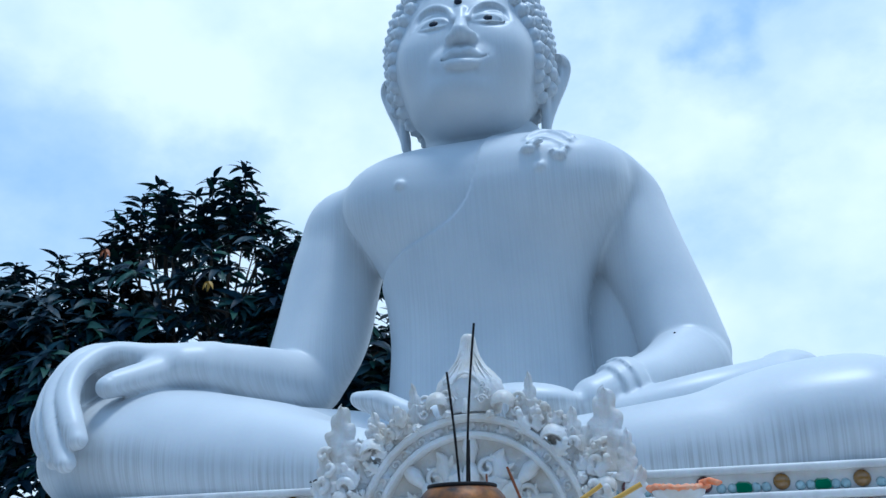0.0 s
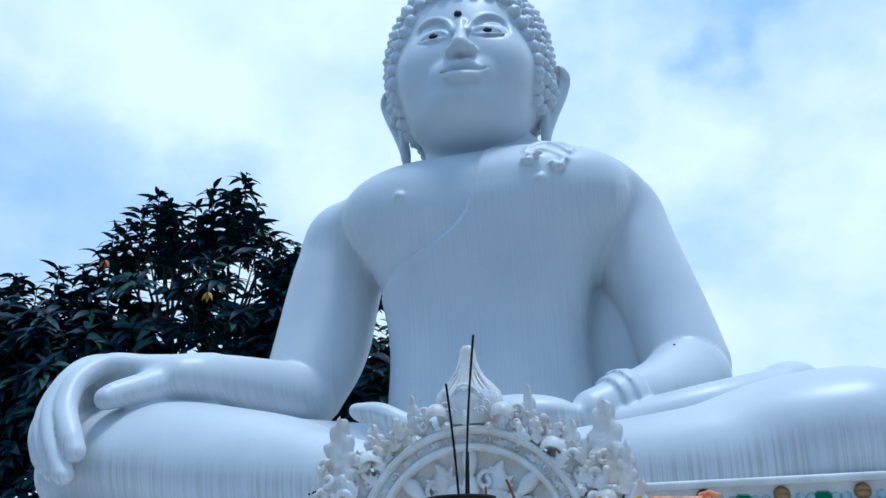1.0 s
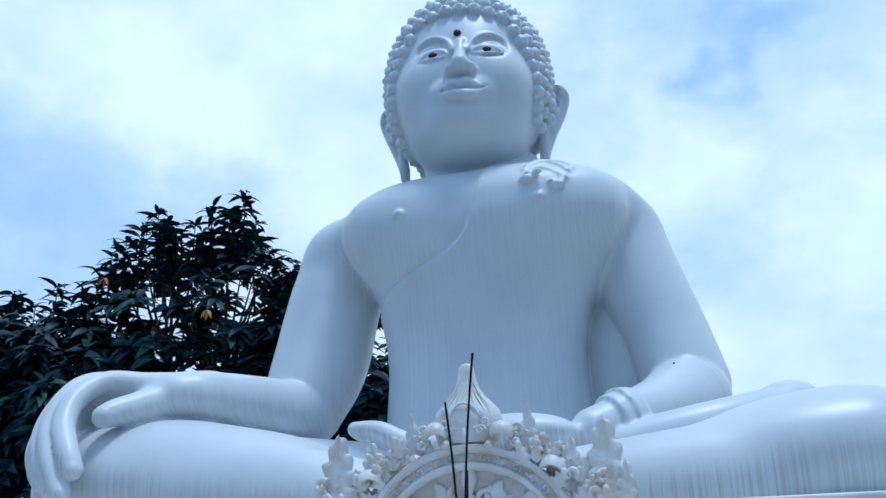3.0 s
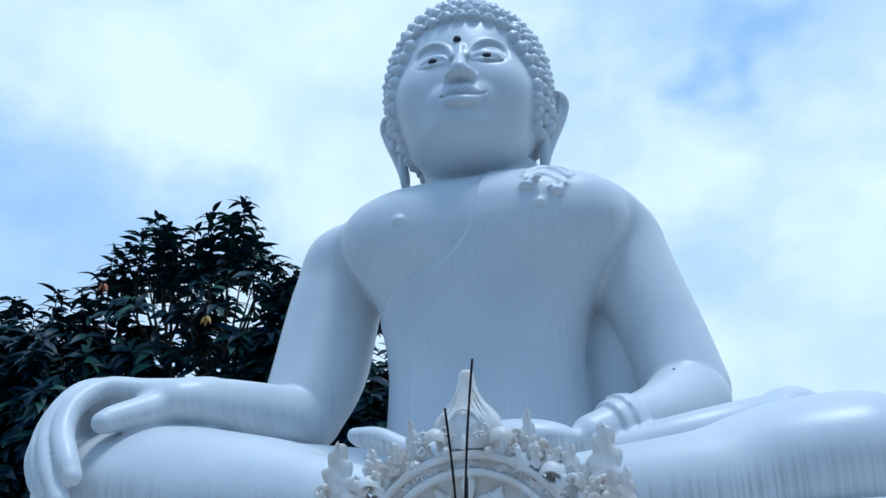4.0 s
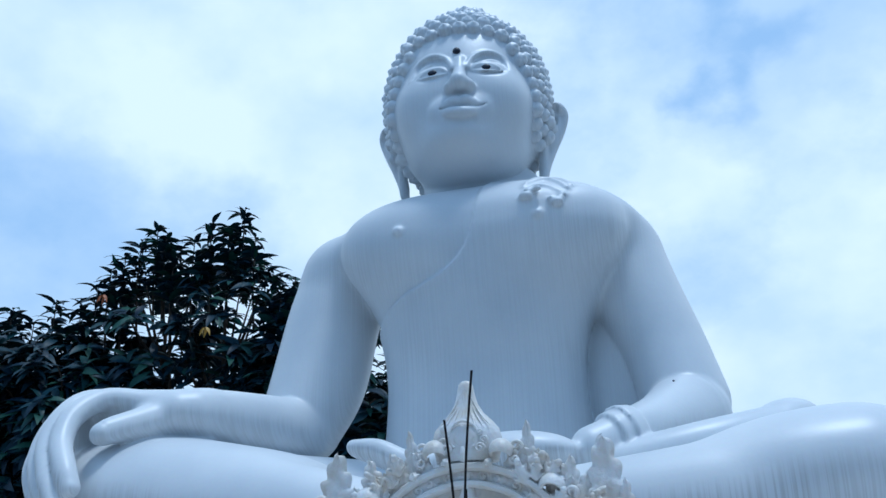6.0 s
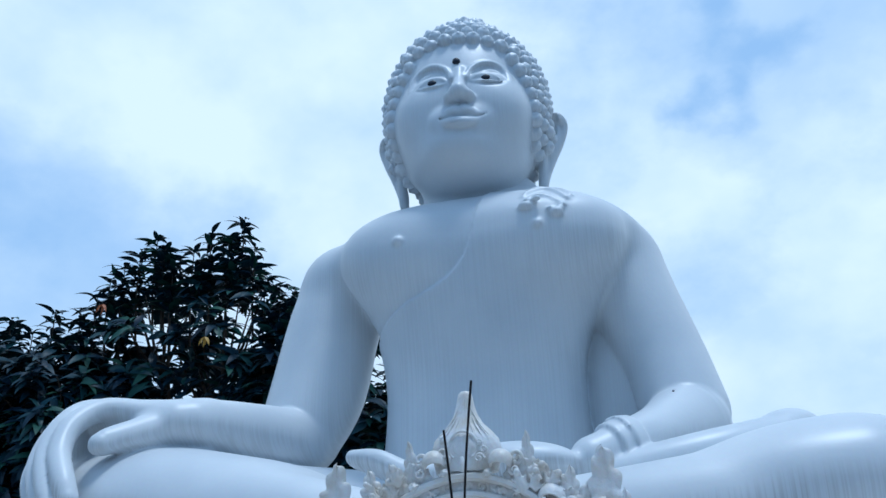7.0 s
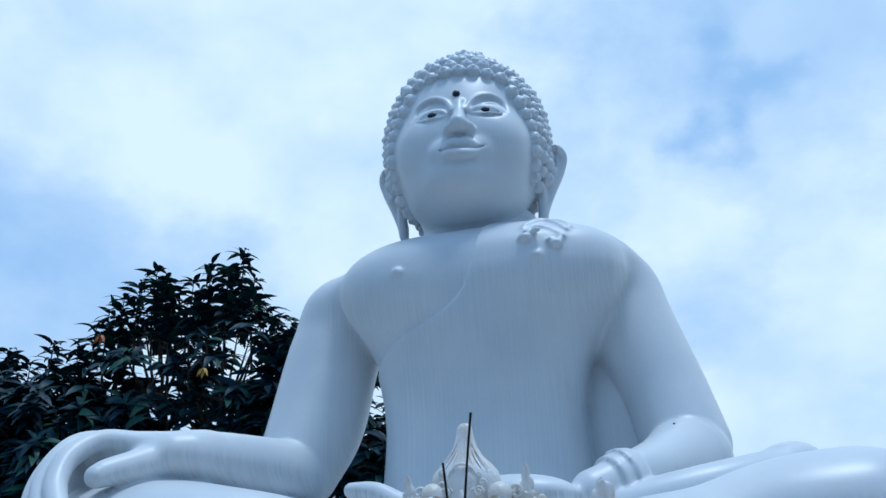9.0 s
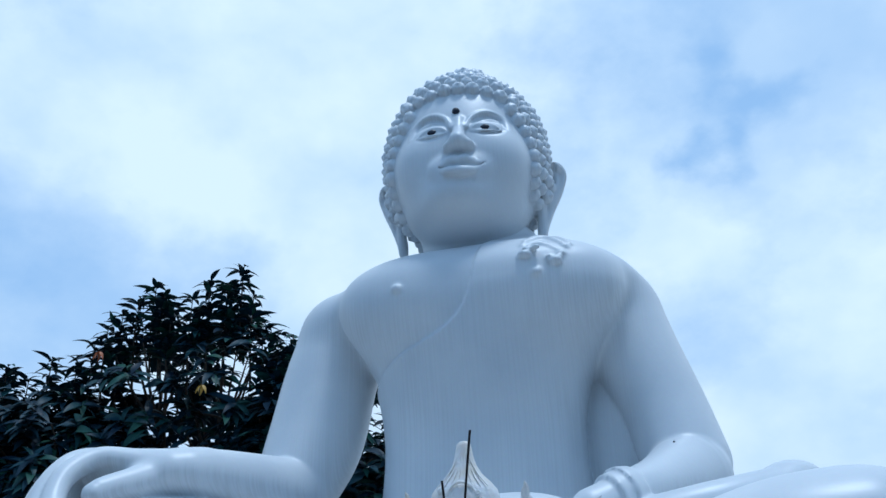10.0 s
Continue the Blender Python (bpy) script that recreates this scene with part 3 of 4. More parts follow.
for sx in (-1, 1):
    # ear: rim, shell and long lobe
    head.rod([(sx * 0.580, -0.02, -0.20, 0.030), (sx * 0.640, 0.00, -0.08, 0.034), (sx * 0.695, 0.06, -0.005, 0.036), (sx * 0.735, 0.13, -0.05, 0.036), (sx * 0.695, 0.15, -0.18, 0.038), (sx * 0.622, 0.13, -0.34, 0.042), (sx * 0.568, 0.11, -0.48, 0.044), (sx * 0.548, 0.10, -0.60, 0.034)], 0.022)
    head.rod([(sx * 0.580, 0.02, -0.18, 0.03), (sx * 0.565, 0.06, -0.34, 0.034), (sx * 0.555, 0.08, -0.48, 0.034), (sx * 0.552, 0.09, -0.58, 0.03)], 0.02)
    head.ball((sx * 0.635, 0.10, -0.17), (0.085, 0.035, 0.19), 0.02, (0, sx * 14, sx * 20))
    head.ball((sx * 0.655, 0.03, -0.13), (0.045, 0.075, 0.14), 0.012, (0, sx * 14, 0), True)
head.ball((0, 0.08, 0.765), (0.25, 0.25, 0.19), 0.05)
SCALP = head.d.copy()


def on_scalp(centre, way):
    """Where a ray from the centre leaves the head, and the slope there."""
    reach = np.arange(0.1, 1.1, 0.004)
    at = np.array(centre) + reach[:, None] * np.array(way)
    cell = np.clip(((at - head.low) / head.step).round().astype(int), 1, head.n - 2)
    field = SCALP[tuple(cell.T)]
    if not (field > 0).any():
        return None, None
    k = int(np.argmax(field > 0))
    i, j, m = cell[k]
    slope = np.array((SCALP[i + 1, j, m] - SCALP[i - 1, j, m], SCALP[i, j + 1, m] - SCALP[i, j - 1, m], SCALP[i, j, m + 1] - SCALP[i, j, m - 1]))
    return at[k], slope / (np.linalg.norm(slope) + 1e-9)


def curl(p, nrm):
    """One snail-shell curl: a dome, a coil round it and a knob."""
    g = random.uniform(0.94, 1.08)
    head.ball(p + 0.006 * nrm, [0.054 * g] * 3, 0.006)
    head.hoop(p + 0.034 * g * nrm, nrm, 0.030 * g, 0.017 * g, 0.003)
    head.ball(p + 0.045 * g * nrm, [0.024 * g] * 3, 0.003)


def curls():
    """Rows of curls over the scalp: an even row along the hairline, the rest behind it."""
    c, q = math.cos(ASIDE), math.sin(ASIDE)
    centre = np.array((0.0, 0.03, 0.05))
    set_down = []

    def hair_depth(z):
        return np.interp(z, [-0.60, -0.42, -0.25, 0.0, 0.27, 0.41], [-0.02, -0.17, -0.375, -0.415, -0.485, -0.585])

    def place(d, gap):
        p, nrm = on_scalp(centre, d)
        if p is None or p[2] < -0.60 or abs(p[0]) > 0.645:
            return
        v, u = p[1] * c - p[0] * q, p[0] * c + p[1] * q
        if v < hair_depth(p[2]) - 0.012 or p[2] < -0.45 and p[1] < 0.1:
            return
        if set_down and min(np.linalg.norm(p - o) for o in set_down) < gap:
            return
        set_down.append(p)
        curl(p, nrm)

    for sx in (-1, 1):
        for z in np.arange(0.415, -0.43, -0.004):
            v = hair_depth(z)
            for u in np.arange(0.0, 0.66, 0.012) if z > 0.38 else (0.62,):
                best = None
                for a in np.arange(0.0, 1.0, 0.01) if z <= 0.38 else (None,):
                    x0 = u if a is None else 0.62 * a
                    w = np.array((sx * x0 * c - v * q, v * c + sx * x0 * q, z))
                    i, j, m = ((w - head.low) / head.step).astype(int)
                    if SCALP[i, j, m] > 0:
                        best = w
                        break
                if best is None:
                    continue
                d = best - centre
                place(d / np.linalg.norm(d), 0.099)
    for j in range(22):
        th = radians(16) + j * 0.150
        if th > radians(152):
            break
        around = max(1, int(2 * math.pi * 0.63 * math.sin(th) / 0.106))
        for i in range(around):
            ph = 2 * math.pi * (i + 0.5 * (j % 2)) / around
            place(np.array((math.sin(th) * math.cos(ph), math.sin(th) * math.sin(ph), math.cos(th))), 0.080)


curls()
for j in range(4):
    th = radians(32) + j * 0.40
    around = max(3, int(2 * math.pi * 0.24 * math.sin(th) / 0.104))
    for i in range(around):
        ph = 2 * math.pi * (i + 0.5 * (j % 2)) / around
        d = np.array((math.sin(th) * math.cos(ph), math.sin(th) * math.sin(ph), math.cos(th)))
        curl(np.array((0, 0.08, 0.765)) + np.array((0.25, 0.25, 0.19)) * d, d)
head.ball((0, 0.06, 0.958), (0.105, 0.105, 0.065), 0.02)   # smooth cap
head_skin = head.skin(1)


def statue():
    """Skin, head, curls and inlaid pupils in one mesh."""
    allv, allf, mats = [], [], []
    hm = np.array(HEAD)
    to_world = lambda v: v @ hm[:3, :3].T + hm[:3, 3]

    def put(v, f, m):
        base = sum(len(a) for a in allv)
        allv.append(v)
        allf.extend(tuple(int(i) + base for i in q) for q in f)
        mats.extend([m] * len(f))

    put(*body_skin, 0)
    put(to_world(head_skin[0]), head_skin[1], 0)
    chip = (1.205, front(body, 1.205, 2.97) + 0.004, 2.97)
    u = bmesh.new()
    bmesh.ops.create_icosphere(u, subdivisions=1, radius=0.009)
    put(np.array([v.co[:] for v in u.verts]) + chip, [[v.index for v in f.verts] for f in u.faces], 1)
    u.free()
    for u0, z0, out, r in ((-0.196, -0.032, 0.011, (0.036, 0.015, 0.023)), (0.190, -0.032, 0.011, (0.036, 0.015, 0.023)), (-0.018, 0.152, 0.0, (0.030, 0.028, 0.030))):
        c = face(u0, z0, out)
        u = bmesh.new()
        bmesh.ops.create_uvsphere(u, u_segments=12, v_segments=8, radius=1)
        put(to_world(np.array([v.co[:] for v in u.verts]) * r + c), [[v.index for v in f.verts] for f in u.faces], 1)
        u.free()
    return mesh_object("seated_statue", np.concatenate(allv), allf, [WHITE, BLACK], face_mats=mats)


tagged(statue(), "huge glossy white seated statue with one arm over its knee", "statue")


# ---- jewelled moulding ----
def dome(r, flat=0.7, rings=6, n=16):
    return lathe([(r * math.cos(a), r * flat * math.sin(a)) for a in [k * math.pi / 2 / rings for k in range(rings)]] + [(r * 0.02, r * flat)], n)


def gem_mesh(name, bm, mat):
    ob = part(name, moved(bm, Matrix.Rotation(radians(90), 4, "X")), mat, pedestal)
    return ob


def faceted():
    """A green octagonal stone with a bevelled table."""
    bm = bmesh.new()
    out = [(-1, -0.45), (-0.55, -1), (0.55, -1), (1, -0.45), (1, 0.45), (0.55, 1), (-0.55, 1), (-1, 0.45)]
    rings = [[bm.verts.new((0.038 * s * x, 0.026 * s * y, z)) for x, y in out] for s, z in ((1, 0), (1, 0.006), (0.72, 0.018))]
    for a, b in zip(rings, rings[1:]):
        for i in range(8):
            bm.faces.new((a[i], a[(i + 1) % 8], b[(i + 1) % 8], b[i]))
    bm.faces.new(rings[-1])
    bm.faces.new(rings[0][::-1])
    return bm


gems = {
    "amber": gem_mesh("amber_gem", dome(0.037, 0.85), AMBER),
    "garnet": gem_mesh("red_gem", dome(0.037, 0.85), GARNET),
    "aqua": gem_mesh("aqua_gem", dome(0.0225, 0.8, 5, 12), AQUA),
    "green": gem_mesh("green_gem", faceted(), EMERALD),
}
gems["green"].data.polygons.foreach_set("use_smooth", [False] * len(gems["green"].data.polygons))
first = dict.fromkeys(gems, True)


def set_gem(kind, x, z):
    ob = gems[kind]
    if not first[kind]:
        ob = ob.copy()
        scene.collection.objects.link(ob)
    first[kind] = False
    ob.location = (x, EDGE + 0.046, z)
    ob.rotation_euler = (0, random.uniform(-0.1, 0.1), 0)


for i in range(-11, 11):
    x0 = 0.255 + 0.325 * i
    set_gem("garnet" if i in (2, 3, -2, -6) else "amber", x0, 1.947 + random.uniform(-0.003, 0.003))
    for dx in (0.072, 0.118, 0.214, 0.258):
        set_gem("aqua", x0 + dx + random.uniform(-0.003, 0.003), 1.927)
    set_gem("green", x0 + 0.165, 1.928)


def petal():
    bm = bmesh.new()
    rows = []
    for j in range(7):
        t = j / 6
        w = 0.052 * math.sqrt(max(0.0, 1 - t**2.4)) + 0.001
        rows.append([bm.verts.new((w * u, -0.028 * (1 - u * u) * (1 - 0.5 * t) - 0.012 * t, -0.13 * t)) for u in (-1, -0.5, 0, 0.5, 1)])
    for a, b in zip(rows, rows[1:]):
        for i in range(4):
            bm.faces.new((a[i], a[i + 1], b[i + 1], b[i]))
    bmesh.ops.solidify(bm, geom=bm.faces[:], thickness=0.008)
    return bm


first_petal = part("lotus_petal", petal(), CARVED, pedestal)
for i in range(58):
    ob = first_petal if i == 0 else first_petal.copy()
    if i:
        scene.collection.objects.link(ob)
    ob.location = (-3.4 + 0.119 * i, EDGE + 0.012, 1.862)

# ---- carved wheel ornament ----
ornament = tagged(new("carved_ornament"), "white carved plaster wheel with flame leaves standing before the pedestal", "ornament")
ornament.location = (0.28, -2.32, 1.755)


def ring(radius, thick, depth, n=72):
    bm = bmesh.new()
    prof = [(radius - thick, -depth), (radius - thick * 0.5, -depth * 1.35), (radius + thick * 0.5, -depth * 1.35), (radius + thick, -depth), (radius + thick, depth), (radius - thick, depth)]
    rows = [[bm.verts.new((r * math.cos(2 * math.pi * i / n), y, r * math.sin(2 * math.pi * i / n))) for r, y in prof] for i in range(n)]
    for i in range(n):
        a, b = rows[i], rows[(i + 1) % n]
        for k in range(len(prof)):
            bm.faces.new((a[k], a[(k + 1) % len(prof)], b[(k + 1) % len(prof)], b[k]))
    return bm


def flame(h, w, thick=0.03, lobes=4, curl=0.0, side=0, blunt=0.08):
    """A carved flame leaf: a tapering body with hooked lobes along its edges, its tip bent forwards."""
    reach = 1.6 * w + 0.03
    c = Clay((-reach, -0.20 - curl * h, -0.03), (reach, 0.10, h * 1.04 + 0.02), max(0.0055, h / 34))
    sway = random.uniform(-0.25, 0.25) * w
    bend = lambda t: -curl * h * t * t
    c.rod([(0, 0, 0, 0.50 * w), (-sway, bend(0.35), 0.35 * h, 0.70 * w), (sway, bend(0.7), 0.7 * h, 0.48 * w), (sway * 0.5, bend(1) - 0.01, h * (1 - blunt * 0.15), blunt * w)], 0.01)
    for i in range(lobes):
        t = 0.08 + 0.44 * i / max(1, lobes - 1)
        for q in (-1, 1):
            if side and q != side and i % 2:
                continue
            g = (1.05 - 0.45 * t) * random.uniform(0.85, 1.15)
            c.rod([(0, bend(t), t * h, 0.34 * w), (q * 0.66 * w * g, bend(t) - 0.004, (t + 0.02) * h, 0.26 * w), (q * 1.16 * w * g, bend(t) - 0.5 * thick, (t + 0.20) * h, 0.10 * w)], 0.006)
    c.rod([(0, -0.66 * w, 0.06 * h, 0.10 * w), (-sway, bend(0.35) - 0.78 * w, 0.35 * h, 0.17 * w), (sway, bend(0.7) - 0.55 * w, 0.72 * h, 0.10 * w)], 0.006, True)
    v, f = c.skin(1)
    v[:, 1] = v[:, 1] * min(0.75, 0.7 * thick / (0.75 * w) + 0.15)
    bm = bmesh.new()
    vs = [bm.verts.new(p) for p in v]
    for q in f:
        bm.faces.new([vs[i] for i in q])
    return bm


def acanthus(h, w, lobes=4, blunt=0.4, curl=0.2, thick=0.025):
    """A worn carved leaf: cupped, with a midrib, notched edges whose lobes turn up, its tip rolled forwards."""
    rows, cols = lobes * 8 + 1, 13
    skew, seed = random.uniform(-0.12, 0.12), random.uniform(0, 50)
    bm = bmesh.new()
    grid = []
    for j in range(rows):
        t = j / (rows - 1)
        env = (1 - t ** (1.6 + 7 * blunt)) ** (0.50 + 0.25 * (1 - blunt)) * (0.74 + 0.30 * math.sin(math.pi * min(1, t * 1.15 + 0.1)))
        row = []
        for i in range(cols):
            u = 2 * i / (cols - 1) - 1
            lobe = abs(math.sin(math.pi * (t * lobes + (0.33 if u < 0 else 0.0))))
            wide = w * env * (1 - 0.24 * (1 - lobe) * abs(u) ** 1.5)
            x = u * wide + skew * w * math.sin(math.pi * t) * 1.5
            z = h * t + 0.20 * w * lobe * u * u
            y = -0.34 * w * (1 - u * u) * (1 - 0.4 * t) + 0.09 * w * math.exp(-(u / 0.2) ** 2) - 0.12 * w * lobe * u * u - curl * h * t * t * t
            wear = 0.07 * w * noise.noise(Vector((x * 26 + seed, y * 26, z * 26)))
            row.append(bm.verts.new((x, y + wear, z)))
        grid.append(row)
    for a, b in zip(grid, grid[1:]):
        for i in range(cols - 1):
            bm.faces.new((a[i], a[i + 1], b[i + 1], b[i]))
    # a back that swells away from the front, closed along the edge
    back = []
    for j, row in enumerate(grid):
        back.append([v if i in (0, cols - 1) or j == rows - 1 else bm.verts.new(v.co + Vector((0, thick * (1 - (2 * i / (cols - 1) - 1) ** 2) ** 0.5, 0))) for i, v in enumerate(row)])
    for a, b in zip(back, back[1:]):
        for i in range(cols - 1):
            f = [a[i + 1], a[i], b[i], b[i + 1]]
            if len(set(f)) == 4 and not (b[i] in grid[-1] and a[i] in grid[-2] and a[i + 1] in grid[-2]):
                bm.faces.new(f)
    bmesh.ops.remove_doubles(bm, verts=bm.verts, dist=2e-4)
    return bm


def scroll(r, turns=1.4, fat=0.28):
    """A volute: a tapering rod wound up in the plane of the ornament."""
    pts, radii = [], []
    n = 26
    for i in range(n):
        t = i / (n - 1)
        a, q = 2 * math.pi * turns * t, r * (1 - 0.80 * t)
        pts.append((q * math.cos(a), -0.5 * r * t, q * math.sin(a)))
        radii.append(r * fat * (1 - 0.45 * t))
    return tube_mesh(pts, radii, 9)


def hood(r):
    """A rounded boss, hollowed below like a drooping petal."""
    bm = bmesh.new()
    rows = []
    for j in range(9):
        a = radians(-32 + 122 * j / 8)
        rows.append([bm.verts.new((r * math.cos(a) * math.sin(b), -r * math.cos(a) * math.cos(b), r * math.sin(a))) for b in [radians(-105 + 210 * k / 12) for k in range(13)]])
    for a, b in zip(rows, rows[1:]):
        for i in range(12):
            bm.faces.new((a[i], a[i + 1], b[i + 1], b[i]))
    bmesh.ops.remove_doubles(bm, verts=bm.verts, dist=1e-4)
    bmesh.ops.solidify(bm, geom=bm.faces[:], thickness=0.012)
    return bm


def lump(r, flat=0.6):
    """A knobbly carved bud."""
    bm = bmesh.new()
    bmesh.ops.create_icosphere(bm, subdivisions=3, radius=r)
    for v in bm.verts:
        q = v.co / r
        v.co *= 1 + 0.55 * noise.noise(q * 1.9 + Vector((r * 900, 0, 0))) + 0.22 * noise.noise(q * 4.6)
        v.co.y *= flat
    return bm


def set_on(name, bm, x, y, z, lean=0.0, tilt=0.0, turn=0.0):
    return part(name, moved(bm, pose(x, y, z, tilt, lean, turn)), CARVED, ornament)


part("outer_ring", ring(0.475, 0.017, 0.040), CARVED, ornament)
part("inner_ring", ring(0.405, 0.015, 0.035), CARVED, ornament)
back = bmesh.new()
bmesh.ops.create_circle(back, cap_ends=True, segments=64, radius=0.47)
bmesh.ops.solidify(back, geom=back.faces[:], thickness=0.03)
part("back_panel", moved(back, pose(0, 0.018, 0, 90, 0, 0)), CARVED, ornament)
part("ring_bed", moved(ring(0.44, 0.034, 0.010), pose(0, -0.004, 0)), CARVED, ornament)
part("plinth", box(-0.8, 0.75, -0.10, 0.14, -0.175, -0.06, 0.02), CARVED, ornament)
# hub, spokes and the leafwork between them
part("hub", moved(lathe([(0.001, 0.05), (0.05, 0.05), (0.075, 0.03), (0.08, 0), (0.08, -0.05)], 24), pose(0, 0, 0, 90, 0, 0)), CARVED, ornament)
for k in range(8):
    a = 45 * k
    spoke = lathe([(0.018, 0.06), (0.026, 0.1), (0.020, 0.14), (0.034, 0.19), (0.040, 0.23), (0.030, 0.27), (0.017, 0.29), (0.024, 0.31), (0.036, 0.35), (0.026, 0.395)], 14)
    part("spoke", moved(spoke, pose(0, 0, 0, 0, a, 0)), CARVED, ornament)
for a in (24, -24, 66, -66):
    m = pose(0, 0.02, 0, 0, a, 0)
    part("leafwork", moved(flame(0.15, 0.06, 0.05, 3, 0.2), m @ pose(0, 0, 0.22)), CARVED, ornament)
    part("leafwork", moved(lump(0.055), m @ pose(0.03, -0.01, 0.22)), CARVED, ornament)
    part("leafwork", moved(scroll(0.05), m @ pose(-0.045, -0.01, 0.27, 0, 30, 0)), CARVED, ornament)
# small carving between the two rings
for k in range(-9, 10):
    a = 9.5 * k
    m = pose(0, 0, 0, 0, a, 0)
    if k % 2:
        part("rosette", moved(scroll(0.026, 1.3, 0.36), m @ pose(0, -0.012, 0.438, 0, 40 * k, 0)), CARVED, ornament)
    else:
        part("rosette", moved(lump(0.027, 0.9), m @ pose(0, -0.01, 0.438)), CARVED, ornament)
    part("rosette", moved(flame(0.05, 0.02, 0.012, 2), m @ pose(0.036, 0.01, 0.412, 0, 15, 0)), CARVED, ornament)
# finial: a fluted bud in a leaf collar
fin = lathe([(0.135, 0.50), (0.148, 0.55), (0.153, 0.60), (0.142, 0.64), (0.112, 0.675), (0.076, 0.71), (0.053, 0.75), (0.041, 0.79), (0.036, 0.82), (0.031, 0.842), (0.018, 0.855), (0.004, 0.858)], 40, 0.55)
for v in fin.verts:
    a = math.atan2(v.co.y, v.co.x)
    g = 1 + (0.008 * math.cos(14 * a) if v.co.z > 0.66 else 0.0)
    v.co.x, v.co.y = v.co.x * g, v.co.y * g
part("finial", moved(fin, pose(0, 0.03, 0)), CARVED, ornament)
for s in (-1, 1):
    for k in range(4):   # flutes that run down the neck and out over the shoulder
        part("finial_flute", tube_mesh([(s * 0.0065 * (k + 0.6), 0.011, 0.815 - 0.01 * k), (s * 0.013 * (k + 0.6), 0.001 + 0.002 * k, 0.735), (s * 0.021 * (k + 0.6), -0.025 + 0.003 * k, 0.69), (s * 0.031 * (k + 0.6), -0.046 + 0.006 * k, 0.645)], [0.003, 0.0035, 0.004, 0.002], 7), CARVED, ornament)
    for k in range(3):
        set_on("finial_scroll", scroll(0.021 - 0.003 * k, 1.3, 0.3), s * (0.070 + 0.018 * (k % 2)), -0.056 + 0.006 * k, 0.545 + 0.035 * k, 70 * k, 0, 0 if s > 0 else 180)
# arched frame round a smooth oval on the face of the finial
arch = [(0.062 * math.cos(a), -0.062 + 0.022 * abs(math.cos(a)), 0.60 + 0.062 * math.sin(a)) for a in [radians(-50 + 280 * i / 18) for i in range(19)]]
part("finial_arch", tube_mesh(arch, [0.0065] * 19, 8), CARVED, ornament)
part("finial_oval", moved(dome(0.046, 0.16, 5, 20), pose(0, -0.050, 0.600, 90)), CARVED, ornament)
part("finial_stem", tube_mesh([(0, -0.072, 0.49), (0.004, -0.08, 0.52), (0, -0.075, 0.55)], [0.014, 0.012, 0.008], 8), CARVED, ornament)
for k in range(22):
    q, z = random.uniform(-1, 1), random.uniform(0.51, 0.66)
    if abs(q) * 0.13 < 0.068 and z > 0.54:
        continue
    set_on("finial_bud", lump(random.uniform(0.008, 0.013)), q * 0.125, -0.055 + 0.045 * q * q, z)
# pair of drooping bosses beside the finial, each over a dark hollow
for s, x, z in ((-1, -0.130, 0.545), (1, 0.156, 0.535)):
    set_on("boss", hood(0.053), x, -0.035, z - 0.005, s * 8, -22)
    set_on("boss_knob", lump(0.020, 0.9), x - s * 0.052, -0.05, z - 0.055)
    set_on("boss_scroll", scroll(0.030, 1.2, 0.36), x + s * 0.062, -0.02, z + 0.012, 90)
    set_on("boss_scroll", scroll(0.022, 1.2, 0.4), x + s * 0.058, -0.04, z - 0.045, 200)
    set_on("boss_leaf", flame(0.085, 0.028, 0.02, 2, 0.1, 0, 0.4), x + s * 0.03, -0.02, z - 0.085, s * 20)
# the leaves that stand along the outer ring: foot, height, width, lean, lobed side, bluntness
LEAVES = [
    (0.226, 0.440, 0.215, 0.030, 3, 0, 0.25), (0.262, 0.425, 0.11, 0.026, 10, 1, 0.4), (0.306, 0.405, 0.110, 0.022, 2, 0, 0.3),
    (0.405, 0.345, 0.150, 0.030, 2, 1, 0.3), (0.352, 0.385, 0.085, 0.030, 14, 0, 0.5), (0.455, 0.300, 0.130, 0.034, 12, 1, 0.5),
    (0.548, 0.225, 0.335, 0.060, -1, 1, 0.85), (0.600, 0.180, 0.210, 0.034, 6, 1, 0.4), (0.615, 0.10, 0.15, 0.036, 22, 1, 0.5),
    (-0.262, 0.445, 0.200, 0.028, -5, 0, 0.25), (-0.300, 0.420, 0.115, 0.026, -12, -1, 0.4), (-0.345, 0.400, 0.150, 0.028, -6, 0, 0.3),
    (-0.425, 0.340, 0.190, 0.044, -10, 1, 0.25), (-0.385, 0.360, 0.100, 0.034, -20, 0, 0.5), (-0.500, 0.270, 0.150, 0.036, -8, -1, 0.5),
    (-0.592, 0.270, 0.290, 0.070, 0, -1, 0.55), (-0.645, 0.190, 0.190, 0.040, -12, -1, 0.4), (-0.660, 0.10, 0.16, 0.040, -26, -1, 0.5),
]
for x, z, h, w, lean, side, blunt in LEAVES:
    set_on("flame_leaf", acanthus(h, 1.28 * w, 3 if h < 0.16 else 4, blunt, 0.05), x + 0.03, random.uniform(-0.02, 0.0), z, lean, 0, side * 14)
